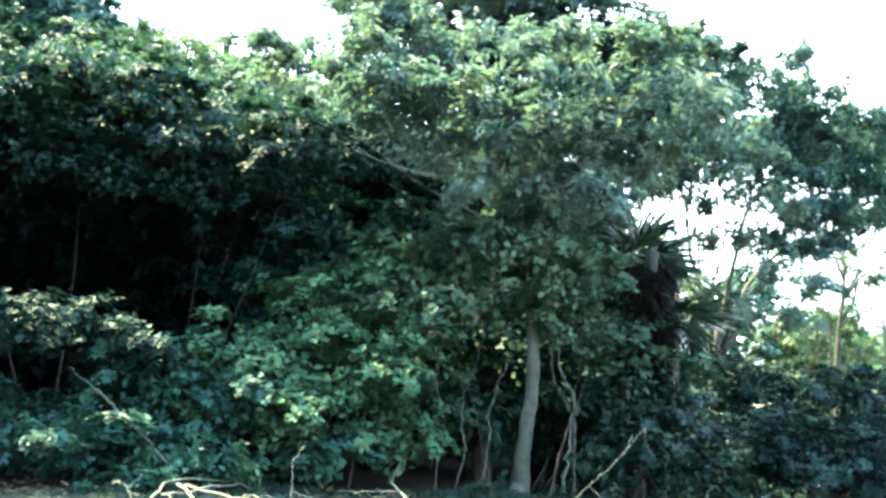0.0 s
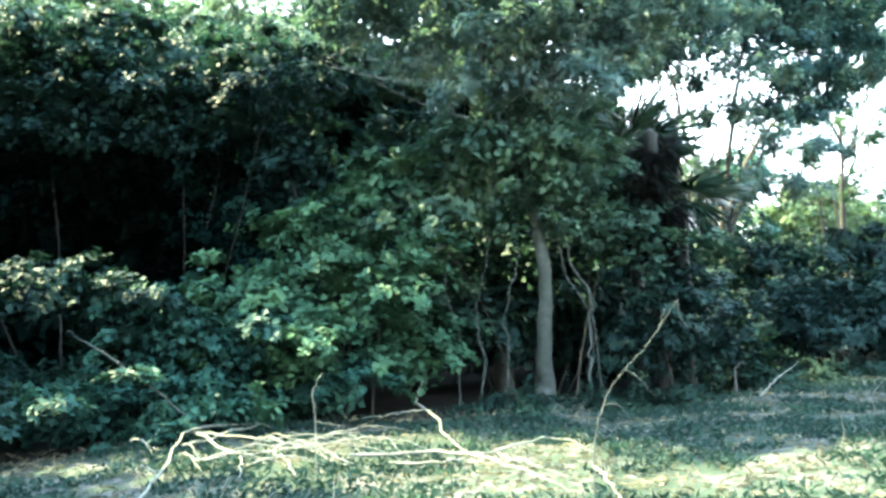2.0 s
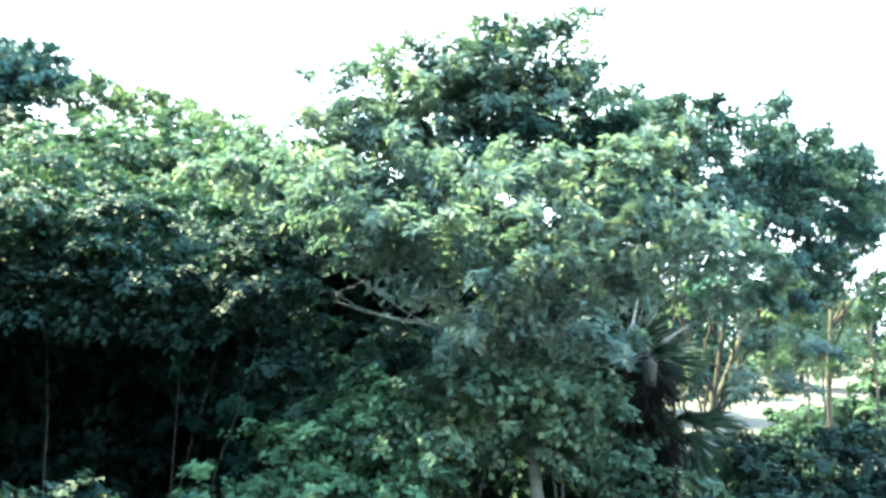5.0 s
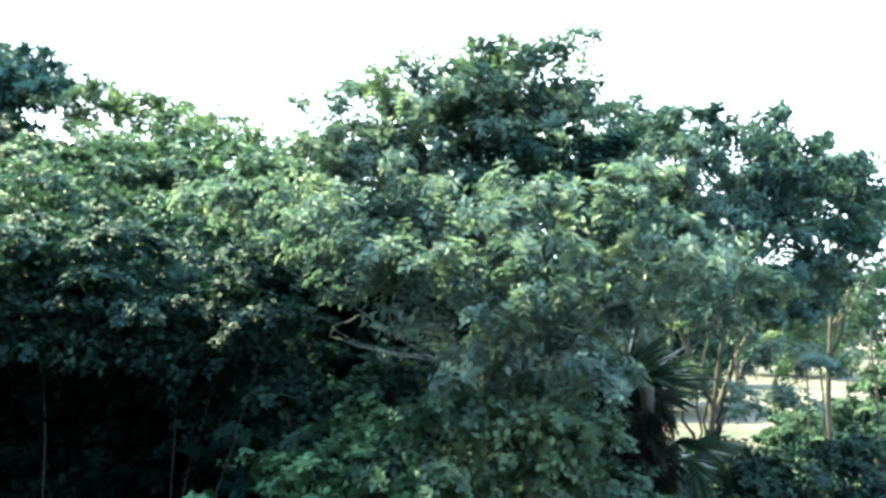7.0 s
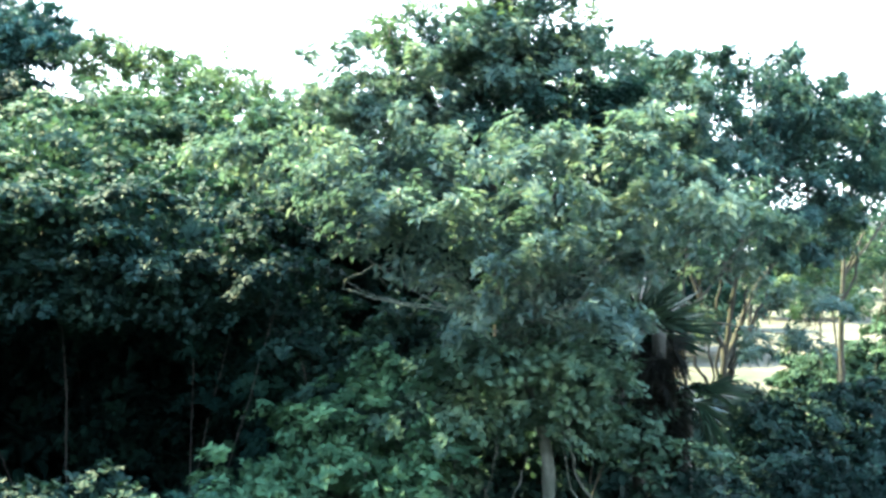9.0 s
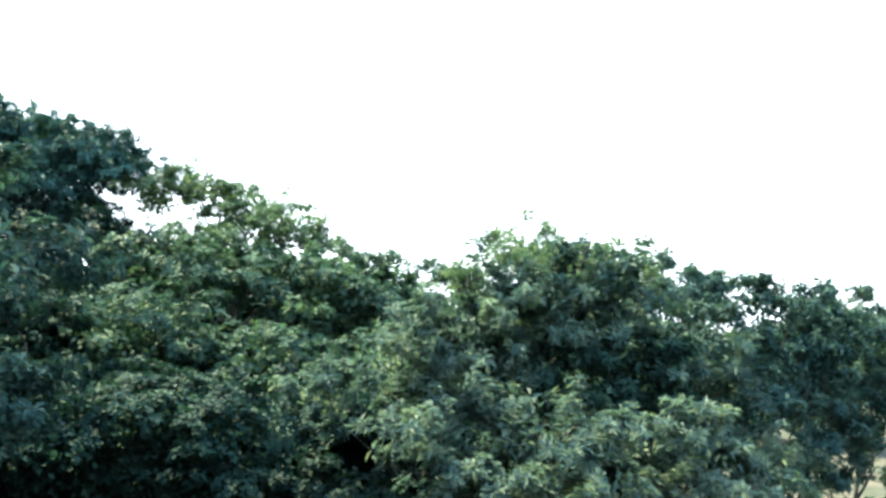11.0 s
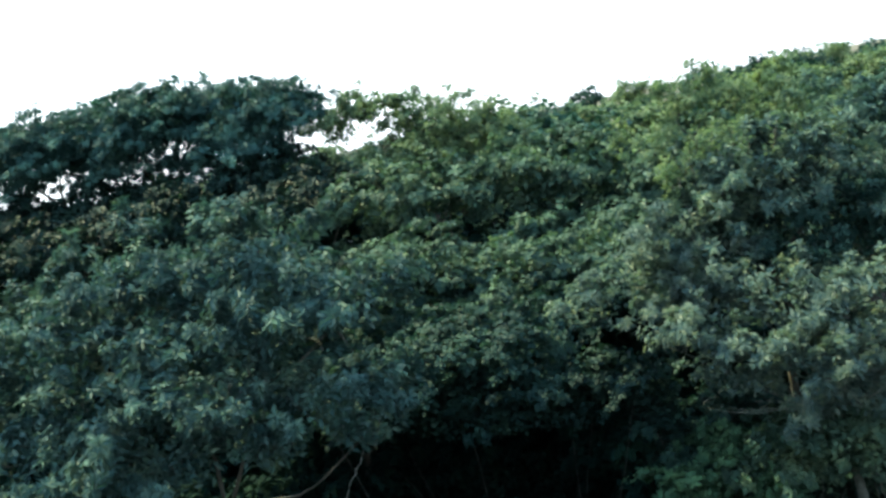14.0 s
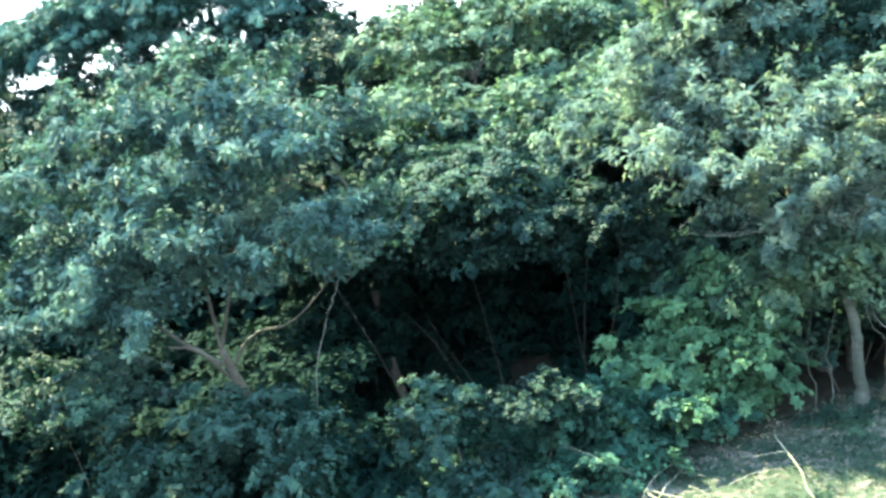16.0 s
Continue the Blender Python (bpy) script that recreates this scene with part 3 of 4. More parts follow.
tree_of("tree", "sage-green broadleaf tree leaning out over the thicket", "tree", EDGE_TREES,
        (-9.3, 10.2, 0), [(-9.3, 10.2, 0), (-9.5, 9.9, 2.0), (-9.65, 9.5, 4.0)], 0.12, 0.08,
        [(-10.9, 10.4, 8.2, 1.2, 1.1, 0.75), (-9.3, 10.3, 8.2, 1.1, 1.0, 0.7), (-7.8, 10.0, 8.2, 1.0, 1.0, 0.7), (-6.8, 9.3, 7.4, 0.8, 0.8, 0.6), (-8.3, 9.2, 7.2, 1.1, 1.0, 0.7), (-10.0, 9.4, 7.2, 1.2, 1.0, 0.7),
         (-11.9, 9.9, 7.2, 1.2, 1.1, 0.8), (-13.4, 10.5, 7.4, 1.2, 1.1, 0.8)]
        + [(-8.9, 8.8, 6.3, 1.1, 0.9, 0.5, 0.8), (-10.6, 8.8, 6.1, 1.1, 0.9, 0.6, 0.8), (-7.2, 9.0, 6.0, 0.8, 0.8, 0.5, 0.8),
         (-12.5, 9.2, 5.9, 1.1, 1.0, 0.6, 0.8), (-7.0, 9.6, 5.2, 0.7, 0.6, 0.4, 0.7), (-8.4, 9.0, 5.4, 0.9, 0.7, 0.45, 0.8), (-10.0, 8.8, 5.3, 1.0, 0.8, 0.5, 0.7), (-11.6, 8.9, 5.2, 1.0, 0.8, 0.6, 0.7)],
        BARK_DARK, LEAF_NEAR, {**BROAD, "per_area": 0.5, "shoots": 100, "size": 0.82, "sag": 0.0, "lift": (20, 70)}, 8, 0.024)
tree_of("tree", "wispy-topped tree standing behind the others", "tree", EDGE_TREES,
        (1.2, 21.4, 0), [(1.2, 21.4, 0), (1.1, 21.4, 3.5), (1.0, 21.4, 6.8)], 0.15, 0.08,
        [(0.2, 21.3, 9.2, 0.8, 0.8, 0.7, 0.7), (1.6, 21.5, 9.1, 1.1, 1.0, 0.8), (3.0, 22.0, 8.3, 1.1, 1.0, 0.8), (-0.8, 21.2, 8.2, 1.0, 0.9, 0.7), (1.2, 21.0, 7.6, 2.0, 1.0, 0.8)],
        BARK_DARK, LEAF_LIGHT, {**MIDWAY, "length": 0.17, "width": 0.075}, 9, 0.035)

for x, y, top, w in [(-22.5, 28.4, 13.3, 3.0), (-18.0, 28.0, 13.5, 2.9), (-13.6, 27.6, 12.55, 2.5), (-20.3, 29.6, 13.2, 2.6), (-15.6, 29.2, 13.2, 2.6), (-27.0, 28.8, 12.9, 2.9), (-31.0, 29.6, 12.4, 2.8)]:
    tree_of("tree", "tall dark umbrella-crowned tree behind the thicket", "tree", TALL,
            (x, y, 0), [(x, y, 0), (x + 0.2, y, 4.5), (x - 0.1, y, 9.4)], 0.2, 0.11,
            [(x - 0.55 * w, y, top - 1.25, 0.7 * w, 0.7 * w, 0.9), (x + 0.45 * w, y - 0.3, top - 1.15, 0.65 * w, 0.7 * w, 0.85), (x, y + 0.4, top - 0.85, 0.7 * w, 0.8 * w, 0.8),
             (x - 0.1 * w, y - 0.8, top - 2.0, 0.8 * w, 0.5 * w, 0.6), (x - 0.5 * w, y - 0.4, top - 2.7, 0.4 * w, 0.4 * w, 0.5, 0.8), (x + 0.4 * w, y + 0.2, top - 3.1, 0.4 * w, 0.4 * w, 0.5, 0.8), (x, y + 0.6, top - 3.7, 0.5 * w, 0.4 * w, 0.5, 0.8)],
            BARK_DARK, LEAF_TALL, {**MIDWAY, "per_area": 0.8, "shoots": 52, "length": 0.15, "width": 0.075, "size": 0.7}, 5, 0.05)
tree_of("tree", "yellow-green tree with a wispy top behind the thicket", "tree", EDGE_TREES,
        (-8.2, 28.2, 0), [(-8.2, 28.2, 0), (-8.2, 28.2, 3.5), (-8.1, 28.1, 7.0)], 0.16, 0.09,
        [(-9.6, 28.0, 10.95, 1.0, 1.1, 0.9), (-11.0, 27.8, 10.6, 0.9, 1.0, 0.8), (-8.3, 28.2, 10.4, 1.1, 1.1, 0.9), (-6.9, 28.3, 9.9, 1.0, 1.1, 0.8), (-5.7, 28.4, 9.6, 0.8, 0.9, 0.6, 0.7), (-8.6, 27.6, 8.8, 2.0, 1.4, 1.1), (-5.6, 28.0, 8.4, 1.5, 1.2, 0.8)],
        BARK_DARK, LEAF_LIGHT, MIDWAY, 9, 0.04)

for x, y, h in [(8.7, 20.6, 5.4), (10.2, 21.2, 5.7), (12.2, 23.6, 6.2), (14.0, 23.0, 5.2), (9.9, 24.4, 6.0)]:
    tree_of("sapling", "slim sapling with sparse pale leaves beside the field", "tree", "saplings by the field",
            (x, y, 0), [(x, y, 0), (x + 0.1, y, 0.4 * h), (x - 0.05, y, 0.75 * h)], 0.035, 0.02,
            [(x, y, 0.95 * h, 0.55, 0.5, 0.5, 0.7), (x - 0.4, y - 0.1, 0.78 * h, 0.4, 0.4, 0.2, 0.35), (x + 0.45, y, 0.64 * h, 0.4, 0.4, 0.2, 0.35), (x - 0.2, y, 0.28 * h, 0.5, 0.5, 0.3, 0.5),
             (x + 0.7, y + 0.2, 0.86 * h, 0.3, 0.3, 0.2), (x - 0.75, y, 0.9 * h, 0.3, 0.3, 0.2), (x - 0.6, y + 0.1, 0.6 * h, 0.3, 0.3, 0.2)],
            BARK_DARK, LEAF_FIELD, {**BROAD, "shoots": 15, "inner": 0.02, "size": 0.5}, 4, 0.010)

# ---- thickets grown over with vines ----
# front lobes at x -7.7 and -6.7 added to shade the shrub below
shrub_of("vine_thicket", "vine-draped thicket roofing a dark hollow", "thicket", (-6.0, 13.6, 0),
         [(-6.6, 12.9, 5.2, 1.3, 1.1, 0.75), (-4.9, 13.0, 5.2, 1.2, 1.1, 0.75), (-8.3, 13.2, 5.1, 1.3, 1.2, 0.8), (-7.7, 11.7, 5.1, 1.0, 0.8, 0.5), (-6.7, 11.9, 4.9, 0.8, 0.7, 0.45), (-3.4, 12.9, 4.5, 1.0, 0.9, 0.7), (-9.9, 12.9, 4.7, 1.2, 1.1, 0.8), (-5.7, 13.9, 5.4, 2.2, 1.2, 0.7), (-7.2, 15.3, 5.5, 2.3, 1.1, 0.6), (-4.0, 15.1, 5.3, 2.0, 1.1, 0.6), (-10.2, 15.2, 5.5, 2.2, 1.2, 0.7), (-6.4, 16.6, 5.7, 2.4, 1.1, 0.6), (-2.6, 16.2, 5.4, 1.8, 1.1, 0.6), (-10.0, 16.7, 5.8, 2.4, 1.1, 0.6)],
         LEAF_ROOF, VINE, stems=4, stem_r=0.016, bark=BARK_NEAR_BLACK)
# front of the thicket roof, split off to darken its unlit face by colour
shrub_of("vine_curtain", "vines hanging along the mouth of the hollow, shade put into their colour", "vines", (-5.0, 12.7, 0),
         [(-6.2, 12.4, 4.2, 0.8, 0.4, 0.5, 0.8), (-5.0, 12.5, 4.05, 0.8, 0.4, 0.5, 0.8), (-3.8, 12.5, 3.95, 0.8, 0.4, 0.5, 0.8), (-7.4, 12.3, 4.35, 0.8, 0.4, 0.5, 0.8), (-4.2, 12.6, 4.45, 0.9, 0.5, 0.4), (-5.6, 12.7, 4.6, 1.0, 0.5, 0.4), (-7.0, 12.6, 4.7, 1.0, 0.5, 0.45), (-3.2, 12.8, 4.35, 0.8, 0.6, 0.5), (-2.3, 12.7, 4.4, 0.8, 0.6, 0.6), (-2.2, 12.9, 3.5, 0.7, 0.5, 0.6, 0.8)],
         LEAF_SHADE, VINE, stems=3, stem_r=0.012, bark=BARK_NEAR_BLACK)
shrub_of("vine_curtain", "vines hanging down inside the hollow, deep shade put into their colour", "vines", (-5.2, 13.9, 0),
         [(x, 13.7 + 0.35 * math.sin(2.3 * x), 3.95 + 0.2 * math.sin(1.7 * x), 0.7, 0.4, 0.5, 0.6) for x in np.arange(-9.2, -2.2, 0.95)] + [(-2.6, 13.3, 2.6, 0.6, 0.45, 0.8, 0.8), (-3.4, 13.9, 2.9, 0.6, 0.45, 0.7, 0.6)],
         LEAF_DEEP_SHADE, {**VINE, "sag": 0.6, "low": -0.9}, stems=8, stem_r=0.014, bark=BARK_NEAR_BLACK)
TANGLE = {**VINE, "per_area": 0.75, "length": 0.13, "width": 0.1, "size": 0.62}
# one tangle in two leaf tones: lit part pale here, shaded part dark below
shrub_of("vine_thicket", "tall tangle of vines behind the hollow, its lit half in paler leaves", "thicket", (-3.0, 17.4, 0),
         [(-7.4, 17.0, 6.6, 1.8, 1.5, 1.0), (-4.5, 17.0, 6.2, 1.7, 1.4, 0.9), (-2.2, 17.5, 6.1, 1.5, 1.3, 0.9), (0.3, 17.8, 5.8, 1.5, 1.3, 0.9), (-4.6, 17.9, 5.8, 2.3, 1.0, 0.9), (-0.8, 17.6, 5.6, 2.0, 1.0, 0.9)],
         LEAF_YOUNG, TANGLE, stems=4, stem_r=0.02, bark=BARK_NEAR_BLACK)
shrub_of("vine_thicket", "tangle of vines behind the hollow, its shaded half in darkened leaves", "thicket", (-9.0, 18.0, 0),
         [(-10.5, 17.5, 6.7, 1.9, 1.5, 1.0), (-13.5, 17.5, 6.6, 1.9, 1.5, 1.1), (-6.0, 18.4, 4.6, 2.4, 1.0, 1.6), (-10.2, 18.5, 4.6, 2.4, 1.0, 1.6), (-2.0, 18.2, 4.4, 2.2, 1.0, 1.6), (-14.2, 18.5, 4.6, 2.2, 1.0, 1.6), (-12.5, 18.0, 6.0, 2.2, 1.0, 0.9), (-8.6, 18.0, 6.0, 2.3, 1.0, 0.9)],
         LEAF_SHADE, TANGLE, stems=4, stem_r=0.02, bark=BARK_NEAR_BLACK)
shrub_of("vine_thicket", "dense green woodland edge under the tall trees", "thicket", (-9.0, 23.4, 0),
         [(-8.0, 23.0, 7.9, 2.3, 1.8, 1.1), (-4.0, 23.2, 7.8, 2.2, 1.6, 1.1), (-0.2, 23.0, 7.0, 2.0, 1.6, 1.1),
          (3.2, 23.6, 5.4, 1.6, 1.4, 1.0), (-16.0, 23.2, 5.0, 3.0, 1.4, 2.4), (-10.5, 22.6, 5.0, 3.2, 1.2, 2.2), (-4.5, 22.4, 5.0, 3.0, 1.2, 2.2), (-21.5, 23.6, 5.0, 3.0, 1.4, 2.4), (1.0, 22.4, 4.4, 2.8, 1.2, 2.2)],
         LEAF_YOUNG, {**MIDWAY, "per_area": 0.7, "length": 0.22, "width": 0.13}, stems=8, stem_r=0.06)
# left part of the woodland edge, its shade painted in with darker leaves
shrub_of("vine_thicket", "woodland edge before the tall trees, shade put into its colour", "thicket", (-18.0, 24.0, 0),
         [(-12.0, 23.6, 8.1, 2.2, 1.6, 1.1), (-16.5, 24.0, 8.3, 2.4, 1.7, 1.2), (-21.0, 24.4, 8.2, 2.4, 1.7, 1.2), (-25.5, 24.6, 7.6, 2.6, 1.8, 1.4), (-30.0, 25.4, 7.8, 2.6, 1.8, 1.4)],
         LEAF_SHADE, {**MIDWAY, "per_area": 0.6, "length": 0.22, "width": 0.13}, stems=8, stem_r=0.06)
shrub_of("vine_thicket", "leafy thicket at the feet of the tall trees, shade put into its colour", "thicket", (-17.0, 26.4, 0),
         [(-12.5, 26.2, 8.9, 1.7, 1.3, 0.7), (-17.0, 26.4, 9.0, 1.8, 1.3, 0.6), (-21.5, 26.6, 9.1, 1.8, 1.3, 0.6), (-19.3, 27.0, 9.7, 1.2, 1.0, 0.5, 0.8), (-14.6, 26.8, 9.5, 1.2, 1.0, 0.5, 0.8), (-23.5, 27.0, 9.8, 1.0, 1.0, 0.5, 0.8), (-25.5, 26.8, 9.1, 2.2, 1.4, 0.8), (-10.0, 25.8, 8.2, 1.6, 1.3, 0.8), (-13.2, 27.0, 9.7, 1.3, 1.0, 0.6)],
         LEAF_SHADE, {**MIDWAY, "per_area": 0.7, "length": 0.22, "width": 0.13}, stems=8, stem_r=0.06)
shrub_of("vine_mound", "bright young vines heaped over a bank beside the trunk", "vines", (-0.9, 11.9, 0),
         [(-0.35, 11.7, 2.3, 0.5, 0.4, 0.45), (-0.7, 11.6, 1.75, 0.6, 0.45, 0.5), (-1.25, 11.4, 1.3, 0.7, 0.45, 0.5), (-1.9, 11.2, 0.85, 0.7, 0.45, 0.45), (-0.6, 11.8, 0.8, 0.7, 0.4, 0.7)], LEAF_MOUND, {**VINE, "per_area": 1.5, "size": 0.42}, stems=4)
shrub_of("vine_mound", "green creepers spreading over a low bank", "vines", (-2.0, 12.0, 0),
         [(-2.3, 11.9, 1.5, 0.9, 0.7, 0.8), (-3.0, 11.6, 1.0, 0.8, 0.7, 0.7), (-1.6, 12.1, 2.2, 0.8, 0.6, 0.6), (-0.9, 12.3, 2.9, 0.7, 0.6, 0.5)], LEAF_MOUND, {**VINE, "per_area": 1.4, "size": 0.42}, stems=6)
# upper part of the creeper bank, darkened by leaf colour where it is unlit
shrub_of("vine_mound", "creepers climbing from the bank into the tree, shade put into their colour", "vines", (-1.2, 12.9, 0),
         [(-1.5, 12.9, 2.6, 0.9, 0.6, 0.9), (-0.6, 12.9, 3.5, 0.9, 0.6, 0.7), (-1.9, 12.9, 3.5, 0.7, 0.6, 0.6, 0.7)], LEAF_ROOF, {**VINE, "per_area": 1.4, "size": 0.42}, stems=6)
shrub_of("shrub", "leafy understorey hanging round the pale trunk", "shrub", (1.5, 12.9, 0),
         [(0.1, 12.7, 2.9, 0.9, 0.7, 0.8, 0.8), (1.5, 12.5, 3.1, 1.0, 0.7, 0.8, 0.9), (2.2, 12.8, 2.3, 0.7, 0.6, 0.8, 0.8), (0.6, 13.4, 1.4, 1.4, 0.7, 1.2, 0.6), (0.4, 11.5, 3.3, 0.9, 0.5, 0.5, 0.9), (1.7, 11.6, 3.2, 0.8, 0.5, 0.55, 0.9),
          (-0.3, 11.9, 2.7, 0.6, 0.4, 0.5, 0.8), (0.6, 11.6, 2.5, 0.6, 0.4, 0.4, 0.7), (1.9, 11.9, 2.4, 0.6, 0.4, 0.5, 0.7), (0.7, 11.1, 3.3, 0.8, 0.4, 0.4, 0.8), (1.5, 11.2, 2.9, 0.6, 0.4, 0.4, 0.7), (2.6, 12.1, 2.0, 0.6, 0.4, 0.5, 0.8)],
         LEAF_YOUNG, VINE, stems=7, stem_r=0.022)

# ---- low shrubs at the edge of the clearing ----
LOW = {**VINE, "length": 0.105, "width": 0.078, "per_area": 1.3, "shoots": 44, "size": 0.42}
def low_shrub(label, mat, base, lobes):
    shrub_of("shrub", label, "shrub", base, lobes, mat, LOW, stems=5, group="shrubs round the clearing")


# this shrub's shade comes from its darkened leaf colour
low_shrub("low bushy shrub over a dark gap", LEAF_SHADE, (-4.7, 10.5, 0), [(-4.9, 10.3, 1.75, 0.95, 0.8, 0.42), (-4.0, 10.7, 1.65, 0.7, 0.6, 0.42), (-5.5, 9.7, 0.7, 0.7, 0.6, 0.5)])
low_shrub("creeping ground shrubs beside a dead branch", LEAF_VINE, (-3.4, 10.6, 0), [(-3.4, 10.9, 1.1, 0.9, 0.6, 0.65), (-2.6, 11.1, 0.9, 0.8, 0.6, 0.7), (-4.2, 9.9, 0.45, 0.8, 0.6, 0.4), (-2.9, 10.2, 0.4, 0.7, 0.5, 0.18)])
# these three take the darkened green in place of deeper shade
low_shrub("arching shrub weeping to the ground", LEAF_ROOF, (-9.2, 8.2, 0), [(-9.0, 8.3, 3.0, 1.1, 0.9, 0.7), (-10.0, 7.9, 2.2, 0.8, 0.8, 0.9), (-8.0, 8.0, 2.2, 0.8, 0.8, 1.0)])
low_shrub("leafy shrub with shade put into its colour", LEAF_ROOF, (-12.0, 8.7, 0), [(-11.8, 8.8, 3.7, 1.1, 1.0, 0.8), (-13.2, 9.0, 3.6, 1.0, 1.0, 1.0), (-11.2, 8.0, 2.6, 0.8, 0.7, 0.6)])
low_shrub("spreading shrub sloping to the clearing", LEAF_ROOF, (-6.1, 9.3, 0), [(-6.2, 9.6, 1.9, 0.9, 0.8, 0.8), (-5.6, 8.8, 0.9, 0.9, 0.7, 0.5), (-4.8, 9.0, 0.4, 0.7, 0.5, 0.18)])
# from here to the thin tree, shade is put into the leaf colour
low_shrub("dark low shrub at the foot of the palms", LEAF_SHADE, (2.9, 12.9, 0), [(2.5, 12.2, 0.6, 0.5, 0.4, 0.6), (3.3, 12.5, 0.7, 0.6, 0.4, 0.7), (2.7, 12.1, 1.2, 0.5, 0.35, 0.6), (3.2, 12.4, 1.4, 0.5, 0.35, 0.5), (4.1, 13.4, 0.7, 0.6, 0.5, 0.7)])
low_shrub("shrub beside the clearing, shade put into its colour", LEAF_SHADE, (3.2, 14.6, 0), [(2.7, 14.2, 0.9, 0.8, 0.7, 0.8), (3.8, 14.7, 0.8, 0.8, 0.7, 0.7)])
low_shrub("dark hedge-like shrub beside the clearing", LEAF_SHADE, (5.4, 16.0, 0), [(4.9, 15.7, 0.8, 0.8, 0.7, 0.7), (6.0, 16.1, 0.9, 0.9, 0.7, 0.8), (5.4, 16.3, 1.7, 0.9, 0.6, 0.6), (6.5, 16.5, 1.9, 0.9, 0.7, 0.6)])
low_shrub("rounded shrub with dead stems beside the clearing", LEAF_SHADE, (7.6, 17.2, 0), [(7.2, 16.9, 0.9, 0.8, 0.7, 0.8), (8.4, 17.4, 1.1, 0.9, 0.8, 1.0), (7.6, 17.2, 1.95, 0.9, 0.7, 0.6)])
low_shrub("tall dark shrub between the clearing and the field", LEAF_SHADE, (9.4, 18.2, 0), [(8.9, 17.9, 1.9, 0.9, 0.7, 0.7), (9.9, 18.6, 2.1, 1.0, 0.8, 0.8), (9.3, 18.0, 0.8, 1.0, 0.8, 0.8), (10.9, 19.2, 1.9, 1.0, 0.8, 0.8)])
low_shrub("bushy shrub below the thin tree", LEAF_SHADE, (5.0, 16.9, 0), [(4.4, 16.5, 1.7, 0.8, 0.7, 0.6), (5.5, 16.9, 1.9, 0.8, 0.7, 0.5)])
for label, base, lobes in [
    ("round pale-green bush at the edge of the field", (10.4, 26.5, 0), [(10.6, 26.4, 1.0, 1.1, 1.0, 0.8), (11.6, 26.8, 1.3, 1.2, 1.1, 0.9)]),
    ("rounded bush at the edge of the field", (13.6, 26.8, 0), [(13.4, 26.6, 1.4, 1.3, 1.3, 1.1), (14.6, 27.0, 2.6, 1.5, 1.4, 1.0), (15.4, 27.0, 1.8, 1.4, 1.3, 1.3)]),
]:
    shrub_of("bush", label, "bush", base, lobes, LEAF_FIELD, {**MIDWAY, "per_area": 1.8, "length": 0.18, "width": 0.12, "size": 0.5}, stems=3, group="bushes by the field")


# ---- undergrowth filling the ground under the trees ----
def undergrowth(label, mat, spots, foliage, stems=2):
    for x, y, z, r, h in spots:
        shrub_of("undergrowth", label, "undergrowth", (x, y, 0),
                 [(x, y, z, r, r * 0.9, h), (x + rng.normal(0, 0.5 * r), y + rng.normal(0, 0.5 * r), z * rng.uniform(0.5, 0.9), r * 0.7, r * 0.65, h * 0.7)],
                 mat, foliage, stems=stems, group="undergrowth")


def scatter(x0, x1, y0, y1, gap, z0, z1, r, h):
    out = []
    for x in np.arange(x0, x1, gap):
        for y in np.arange(y0, y1, gap):
            out.append((x + rng.normal(0, 0.3 * gap), y + rng.normal(0, 0.2 * gap), rng.uniform(z0, z1), r * rng.uniform(0.8, 1.25), h * rng.uniform(0.8, 1.25)))
    return out


def edge_of(x):
    """How far the clearing reaches (y) at x."""
    return np.interp(x, [-14, -8, -6, -4, -2, -0.5, 0.6, 1.7, 3.8, 6.5, 9.0, 14], [6.4, 7.6, 8.6, 9.9, 10.7, 11.2, 11.7, 12.6, 13.8, 14.9, 15.6, 16.5])


COARSE = {**VINE, "inner": 0.6, "per_area": 1.1, "shoots": 16, "length": 0.19, "width": 0.13, "size": 0.6}
low_creepers = [s for s in scatter(-7.2, -0.8, 7.8, 12.2, 1.0, 0.15, 0.5, 0.7, 0.4) if edge_of(s[0]) + 0.35 < s[1] < 12.4]
undergrowth("low leafy creepers spreading over the ground", LEAF_VINE, low_creepers, LOW, 1)
edge_plants = [(x, float(edge_of(x)) - rng.uniform(0.2, 1.3), rng.uniform(0.02, 0.08), rng.uniform(0.3, 0.55), rng.uniform(0.12, 0.2)) for x in np.arange(3.2, 8.4, 0.42)]
edge_plants += [(x, 11.7 - rng.uniform(0.0, 0.5), 0.03, rng.uniform(0.25, 0.4), 0.14) for x in np.arange(0.2, 2.3, 0.5)]
undergrowth("low leafy plants in the grass along the thicket", LEAF_WEED, edge_plants, {**LOW, "size": 0.25, "length": 0.09, "width": 0.05}, 0)
undergrowth("leafy growth inside the thicket, deep shade put into its colour", LEAF_DEEP_SHADE, scatter(-9.8, -2.0, 13.4, 17.2, 1.8, 0.15, 0.35, 0.9, 0.35), COARSE)
# rows added behind the hollow so that it reads black
undergrowth("near-black leafy growth added to close the back of the hollow", LEAF_DEEP_SHADE, scatter(-15.0, 0.5, 17.9, 18.2, 1.6, 1.0, 1.4, 1.25, 1.3), {**COARSE, "length": 0.2, "width": 0.14})
undergrowth("near-black leafy growth added to close the back of the hollow", LEAF_DEEP_SHADE, scatter(-15.0, 0.5, 18.2, 18.5, 1.7, 3.0, 3.6, 1.25, 1.3), {**COARSE, "length": 0.2, "width": 0.14})
